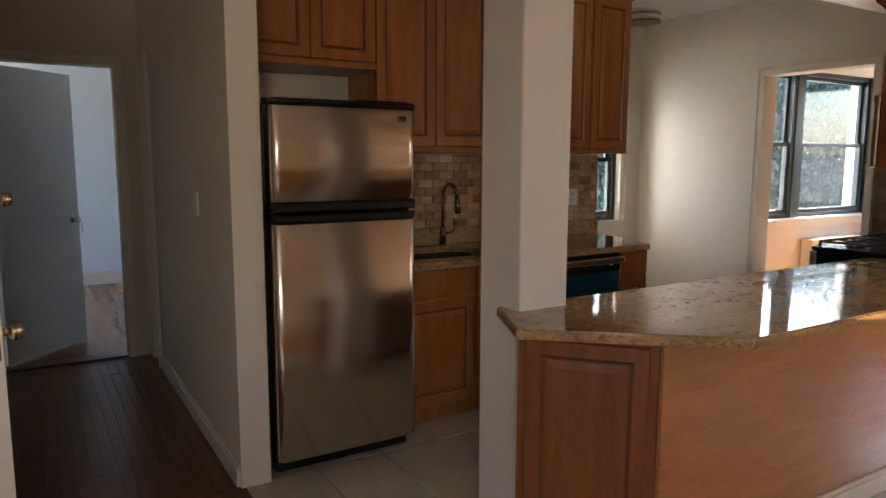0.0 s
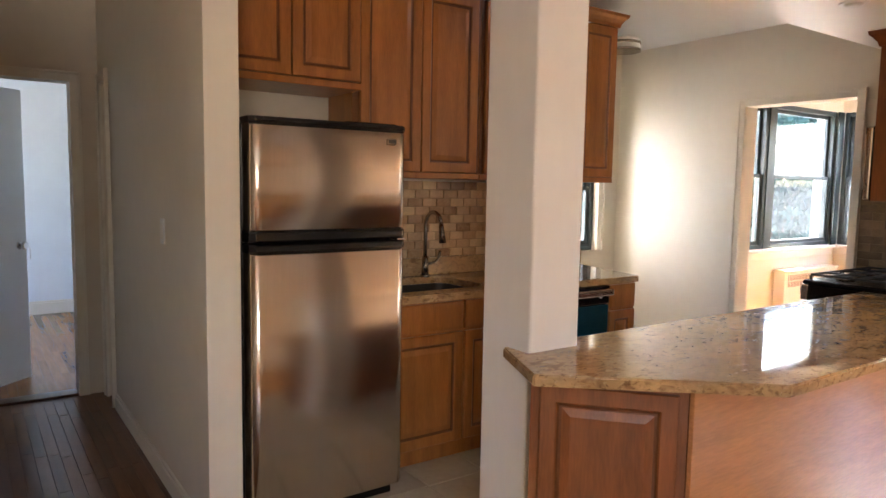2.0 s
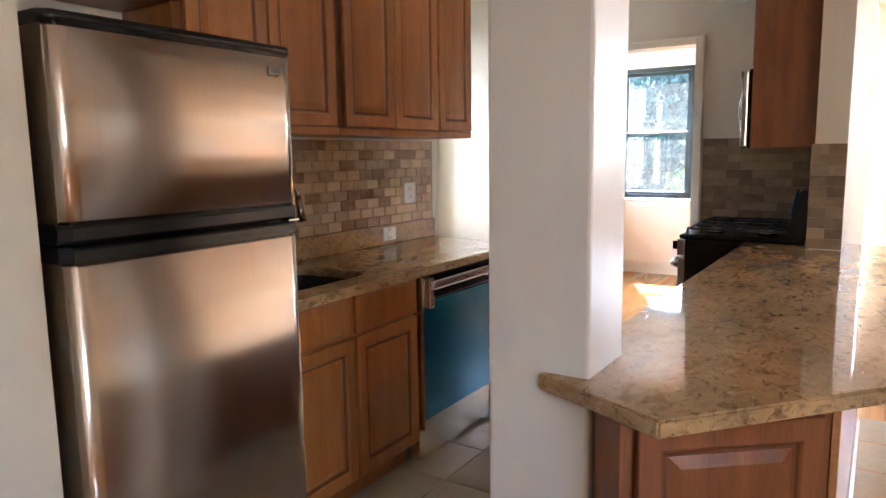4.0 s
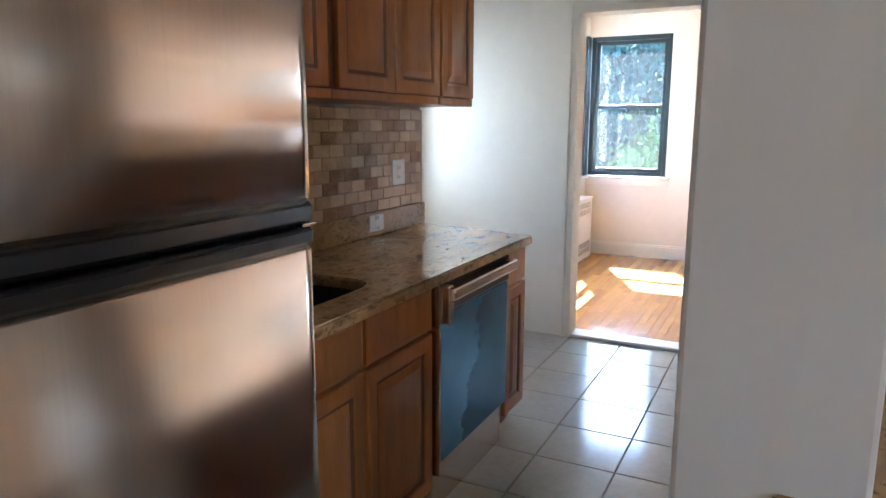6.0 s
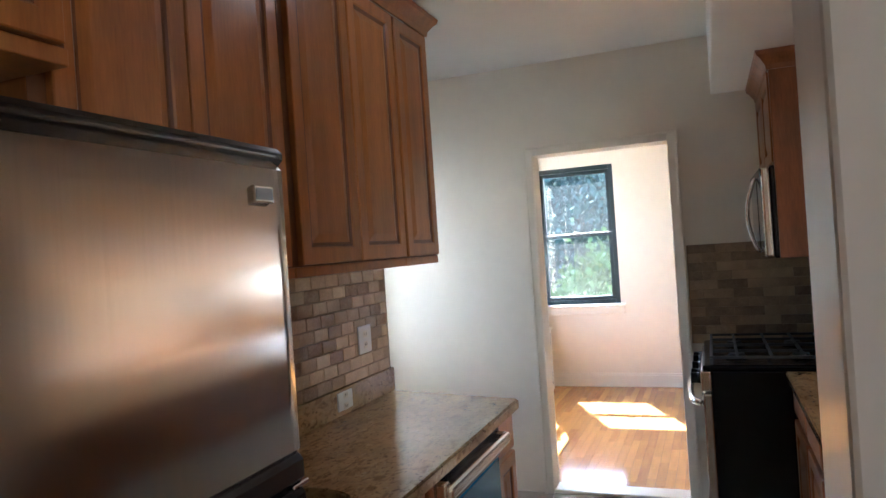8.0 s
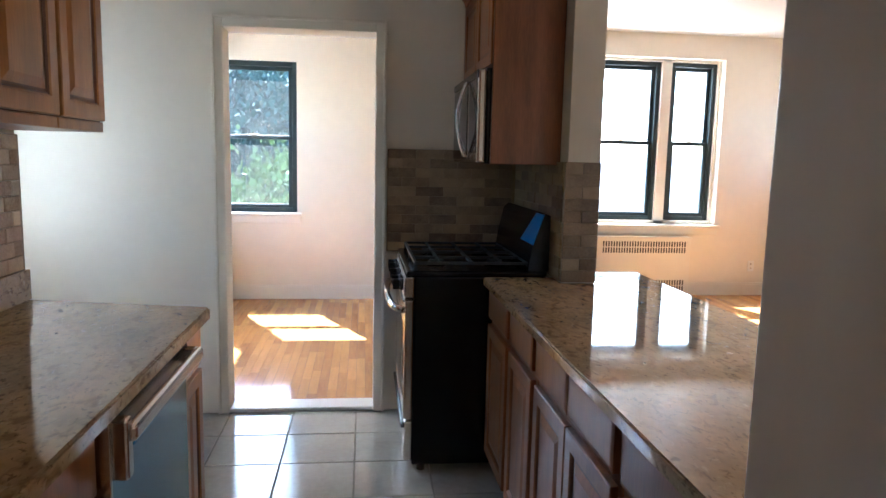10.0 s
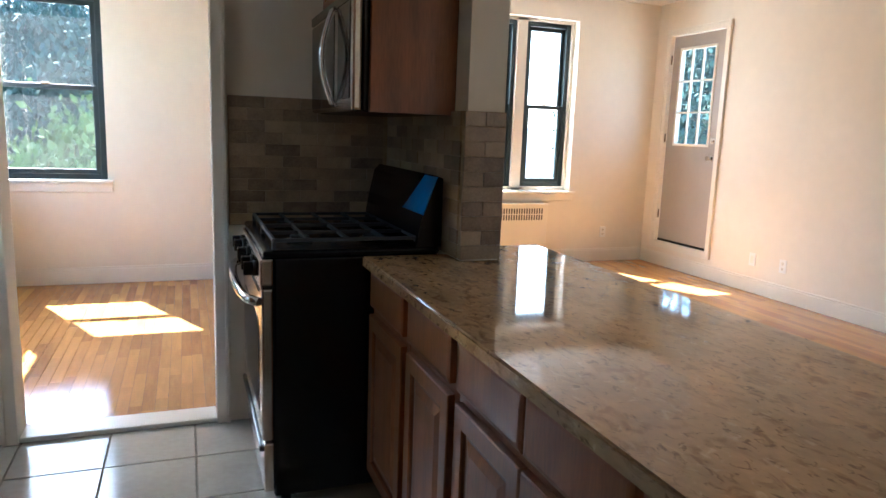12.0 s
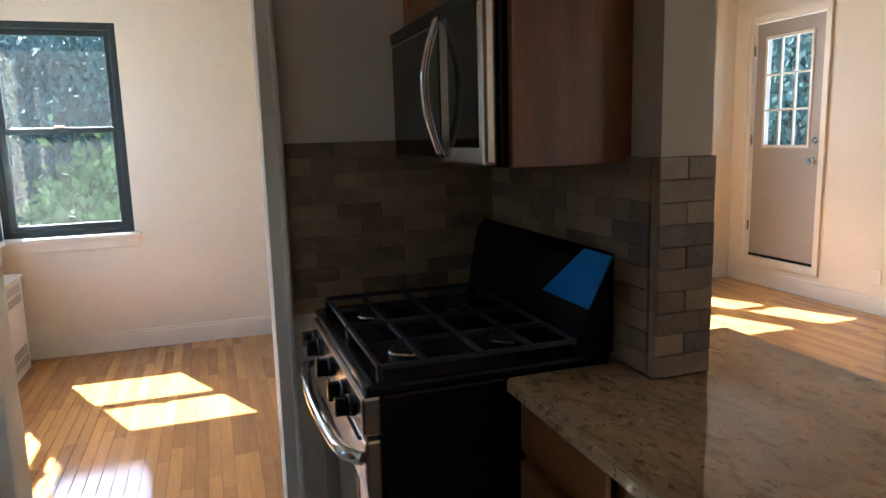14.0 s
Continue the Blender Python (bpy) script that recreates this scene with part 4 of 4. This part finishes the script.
setting("door_sill", box(7.225, 2.16, 0.19, 7.40, 3.06, 0.258, 0.004), trim_paint, "white painted raised sill below the balcony door", "sill")


def leaf_door(name, hinge, tip, h, mat, label, knob_out, knob_mat):
    hx, hy = hinge
    dx, dy = tip[0] - hx, tip[1] - hy
    w = math.hypot(dx, dy)
    t = thing(name, hx, hy, 0, label, "door", kind="structure")
    m = Matrix.Translation((hx, hy, 0)) @ Matrix.Rotation(math.atan2(dy, dx), 4, "Z")
    bm = box(0, -0.02, 0.012, w, 0.02, h, 0.002)
    bm.transform(m)
    part("leaf", bm, mat, t)
    for s in (-1, 1):
        for z, r in ((0.96, 0.029),) + (((1.32, 0.02),) if knob_mat is brass else ()):
            bm = rod((w - 0.065, s * 0.02, z), (w - 0.065, s * 0.03, z), r, r * 0.9)
            rod((w - 0.065, s * 0.03, z), (w - 0.065, s * 0.05, z), r * 0.4, bm=bm)
            rod((w - 0.065, s * 0.048, z), (w - 0.065, s * 0.062, z), r * 0.7, r, bm=bm)
            rod((w - 0.065, s * 0.062, z), (w - 0.065, s * 0.078, z), r, r * 0.75, bm=bm)
            bm.transform(m)
            part("knob", bm, knob_mat, t)
    bm = box(w - 0.001, -0.012, 0.90, w + 0.002, 0.012, 1.02)
    bm.transform(m)
    part("latch_plate", bm, knob_mat, t)


leaf_door("door_1", (-0.38, -4.97), (-0.87, -4.46), 2.03, cool_lit_paint, "white bedroom door standing open with a chrome knob and keys", 1, chrome)
keys = bpy.data.objects["door_1"]
bm = rod((-0.79, -4.43, 0.935), (-0.79, -4.432, 0.935), 0.014, seg=14)
box(-0.795, -4.433, 0.865, -0.785, -4.43, 0.925, 0.001, bm)
part("keys", bm, brass, keys, "small keys hanging from the knob")
leaf_door("door_2", (2.13, -5.05), (2.93, -4.868), 2.03, trim_paint, "white entry door standing open with worn brass knob and deadbolt", 1, brass)

# closed leaf fills the pale opening; its paint holds the cool light
side_door = thing("door_3", -0.01, -4.0, 0, "white panel door closed in the hall side wall", "door", kind="structure")
part("leaf", box(-0.116, -4.02, 0.01, 0.096, -3.98, 2.025, 0.003), cool_lit_paint, side_door)

# ---- outdoors ----
setting("ground", box(-150, -150, -6.2, 150, 150, -6.0), grass, "pale concrete yard far below the windows", "ground")


def tree(x, y, h, spread, mat, seed, label):
    rng = random.Random(seed)
    t = thing("tree", x, y, -6.0, label, "tree")
    bm = tube([(x, y, -6.0), (x + 0.1, y, -6 + h * 0.3), (x - 0.05, y + 0.1, -6 + h * 0.6)], 0.2, 8)
    for k in range(6):
        a = k * 1.05 + rng.random()
        tube([(x, y, -6 + h * 0.4), (x + spread * 0.3 * math.cos(a), y + spread * 0.3 * math.sin(a), -6 + h * 0.6), (x + spread * 0.7 * math.cos(a), y + spread * 0.7 * math.sin(a), -6 + h * (0.65 + 0.2 * rng.random()))], 0.07, 6, bm)
    part("trunk", bm, bark, t)
    dice = np.random.default_rng(seed)
    clumps, leaves = 170, 260
    turn, reach = dice.random(clumps) * math.tau, spread * np.sqrt(dice.random(clumps))
    mid = np.stack([reach * np.cos(turn), reach * np.sin(turn), h * (0.52 + 0.46 * dice.random(clumps) * (1 - 0.35 * (reach / spread) ** 2))], 1)
    size = (0.55 + 0.5 * dice.random(clumps))[:, None, None] * np.array((0.6, 0.6, 0.42))
    spot = (mid[:, None, :] + dice.normal(size=(clumps, leaves, 3)) * size).reshape(-1, 3)
    long = dice.normal(size=spot.shape) * np.array((0.5, 0.5, 1.4))
    long /= np.linalg.norm(long, axis=1)[:, None]
    wide = np.cross(long, dice.normal(size=spot.shape) * np.array((1, 1, 0.3)))
    wide /= np.linalg.norm(wide, axis=1)[:, None]
    q = (0.07 + 0.06 * dice.random(len(spot)))[:, None]
    verts = np.stack([spot - long * q, spot + wide * q * 0.6, spot + long * q, spot - wide * q * 0.6], 1).reshape(-1, 3)
    faces = np.arange(len(verts)).reshape(-1, 4)
    me = bpy.data.meshes.new("crown")
    me.from_pydata(verts.tolist(), [], faces.tolist())
    me.materials.append(mat)
    ob = new("crown", me)
    ob.parent = t


for i, (x, y, h, s, light) in enumerate(((-1.5, 19, 10.3, 4.2, 0), (3.2, 21, 10.0, 4.0, 0), (-7, 17, 11, 4.5, 0), (1.0, 13, 7.3, 1.5, 1), (-9, 8, 10, 4, 0), (-8, 1.5, 9.5, 3.5, 0), (22, 21, 10, 4.0, 0), (17.5, 12.9, 10.4, 3.4, 0), (-4.5, 25, 12.5, 4.8, 0), (1.5, 26, 12, 4.8, 0), (21, 17, 12.5, 4.5, 0))):
    tree(x, y, h, s, leaf_light if light else leaf_dark, i, "light green tree outside the windows" if light else "dark leafy tree outside the windows")

house = thing("house", 11, 21, -6, "pale house with a grey shingle roof across the yard", "house")
part("wall", box(8, 18.5, -6, 16, 25, -0.6), siding, house)
bm = bmesh.new()
vs = [bm.verts.new(p) for p in ((7.7, 18.1, -0.65), (16.3, 18.1, -0.65), (16.3, 25.4, -0.65), (7.7, 25.4, -0.65), (7.7, 21.7, 1.6), (16.3, 21.7, 1.6))]
for f in ((0, 1, 5, 4), (2, 3, 4, 5), (0, 4, 3), (1, 2, 5), (0, 3, 2, 1)):
    bm.faces.new([vs[k] for k in f])
part("roof", bm, shingle, house)
for x in (9.2, 11.5, 13.8):
    w = part("window", box(x, 18.44, -3.0, x + 0.9, 18.52, -1.6, 0.01), trim_paint, house)
    part("pane", box(x + 0.08, 18.42, -2.92, x + 0.82, 18.45, -1.68), black_glass, w)

# ---- pieces of floors and backsplashes, last ----
def chip(name, sx, sy, sz, bevel):
    """A small slab with a chamfered top, centred, lying in x and y."""
    bm = bmesh.new()
    low = [bm.verts.new((a * sx / 2, b * sy / 2, -sz)) for a, b in ((-1, -1), (1, -1), (1, 1), (-1, 1))]
    mid = [bm.verts.new((a * sx / 2, b * sy / 2, -bevel)) for a, b in ((-1, -1), (1, -1), (1, 1), (-1, 1))]
    up = [bm.verts.new((a * (sx / 2 - bevel), b * (sy / 2 - bevel), 0)) for a, b in ((-1, -1), (1, -1), (1, 1), (-1, 1))]
    for p, q in ((low, mid), (mid, up)):
        for k in range(4):
            bm.faces.new((p[k], p[(k + 1) % 4], q[(k + 1) % 4], q[k]))
    bm.faces.new(up)
    me = bpy.data.meshes.new(name)
    bm.to_mesh(me)
    bm.free()
    return me


kitchen_floor = bpy.data.objects["floor"]
S = 0.338
me = chip("tile", S - 0.006, S - 0.006, 0.008, 0.002)
me.materials.append(tile_floor)
for i in range(-4, 5):
    for j in range(12):
        x, y = 2.49 + S * (i + 0.5), -0.32 + S * (0.5 - j)
        if y > 0.05 or x < 1.2 or x > 3.7:
            continue
        ob = new("tile", me)
        ob.parent = kitchen_floor
        ob.location = (x, y, random.uniform(-0.0006, 0.0006))

ROW, LEN = 0.05, 0.1
me = chip("stone_tile", LEN - 0.003, ROW - 0.003, 0.009, 0.002)
me.materials.append(stone_tile)
half = chip("stone_tile", LEN / 2 - 0.003, ROW - 0.003, 0.009, 0.002)
half.materials.append(stone_tile)


def splash(name, label, place, turn, width, z0, z1, back, LEN=0.1, me=me, half=half):
    """Running-bond stone tiles: place is the lower left corner, turn the facing about z."""
    bed = tagged(part(name, back, stone_grout), label, "backsplash", kind="structure")
    m = Matrix.Translation(place) @ Matrix.Rotation(radians(turn), 4, "Z") @ Matrix.Rotation(radians(90), 4, "X")
    for r in range(round((z1 - z0) / ROW)):
        u = 0.0
        first = r % 2 == 1
        while u < width - 0.02:
            short = first or width - u < LEN - 0.004
            w = LEN / 2 if short else LEN
            first = False
            if u + w > width + 0.004:
                break
            ob = new("stone_tile", half if short else me)
            ob.parent = bed
            ob.matrix_basis = m @ Matrix.Translation((u + w / 2, ROW * (r + 0.5), random.uniform(-0.001, 0.0012)))
            u += w


# stove tiles carry their shade in the material colour
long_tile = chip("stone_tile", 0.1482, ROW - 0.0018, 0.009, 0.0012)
long_tile.materials.append(shaded_stove_tile)
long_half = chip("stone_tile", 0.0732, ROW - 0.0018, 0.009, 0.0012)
long_half.materials.append(shaded_stove_tile)
splash("backsplash", "tumbled beige and brown stone tile backsplash behind the sink", (1.396, -3.19, 1.001), 90, 1.925, 1.001, 1.451, box(1.38, -3.19, 1.001, 1.390, -1.268, 1.45))
splash("backsplash_stove", "tumbled stone tile backsplash beside the stove, darkened for shade", (2.652, -0.016, 0.9), 0, 0.70, 0.9, 1.45, box(2.65, -0.010, 0.9, 3.358, -0.0, 1.448), 0.15, long_tile, long_half)
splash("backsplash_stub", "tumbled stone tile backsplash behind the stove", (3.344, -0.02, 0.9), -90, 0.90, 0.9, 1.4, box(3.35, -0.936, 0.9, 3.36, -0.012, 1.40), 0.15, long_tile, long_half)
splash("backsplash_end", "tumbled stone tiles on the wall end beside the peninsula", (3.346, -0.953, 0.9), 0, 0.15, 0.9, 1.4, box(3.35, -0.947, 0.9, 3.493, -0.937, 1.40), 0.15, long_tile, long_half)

PW = 0.057
for k, L in enumerate((0.45, 0.62, 0.8)):
    m_ = chip("plank", PW - 0.0012, L - 0.0012, 0.006, 0.0006)
    m_.materials.append(plank_wood)
planks = [bpy.data.meshes[n] for n in ("plank", "plank.001", "plank.002")]
rng = random.Random(4)
count = 0
x = 1.06
far_v, far_f = [], []


def far_plank(store, x0, y0, x1, y1, z=0.0):
    v, f = store
    i = len(v)
    v += [(x0, y0, z), (x1, y0, z), (x1, y1, z), (x0, y1, z)]
    f.append((i, i + 1, i + 2, i + 3))


while x < 3.35:
    y = 0.0 - rng.random() * 0.4
    while y < 3.07:
        k = rng.randrange(3)
        L = (0.45, 0.62, 0.8)[k]
        if y > 0.12 and y + L < 3.065 and x < 2.9 and count < 300:
            ob = new("plank", planks[k])
            ob.parent = dinette_floor
            ob.location = (x + PW / 2, y + L / 2, 0)
            count += 1
        else:
            far_plank((far_v, far_f), x + 0.0006, max(y, 0.13), x + PW - 0.0006, min(y + L, 3.06) - 0.0012)
        y += L
    x += PW


def stuff(name, store, mat, parent, label):
    me = bpy.data.meshes.new(name)
    me.from_pydata(store[0], [], store[1])
    me.materials.append(mat)
    ob = new(name, me)
    ob.parent = parent
    tagged(ob, label, kind="stuff")


stuff("edge_planks", (far_v, far_f), plank_wood_far, dinette_floor, "oak floor strips")
store = ([], [])
x = 3.55
while x < 7.22:
    y = -7.2
    while y < 3.24:
        L = rng.choice((0.5, 0.75, 1.0))
        far_plank(store, x + 0.0006, y, x + PW - 0.0006, min(y + L, 3.24) - 0.0012)
        y += L
    x += PW
stuff("living_planks", store, plank_wood_far, living_floor, "oak floor strips")
bed = ([], [])
cut = {}


def hall_plank(x0, x1, y0):
    """One dark strip; strips of one length share a mesh."""
    key = round(x1 - x0, 2)
    if key not in cut:
        cut[key] = chip("hall_plank", x1 - x0 - 0.0012, PW - 0.0012, 0.006, 0.0006)
        cut[key].materials.append(hall_wood)
    ob = new("hall_plank", cut[key])
    ob.parent = hall_floor
    ob.location = ((x0 + x1) / 2, y0 + PW / 2, 0)


y = -6.6
while y < -2.45:
    x = -3.4 - rng.random() * 0.5
    while x < 3.55:
        L = rng.choice((0.5, 0.75, 1.0))
        if x < -0.36:
            far_plank(bed, x, y + 0.0006, min(x + L, -0.3) - 0.0012, y + PW - 0.0006)
        if x + L > -0.3 and y < -4.05 and (y > -5.12 or x > 2.55):
            hall_plank(max(x, -0.3), min(x + L, 3.55), y)
        x += L
    y += PW
stuff("bedroom_planks", bed, bedroom_wood, bedroom_floor, "oak floor strips")
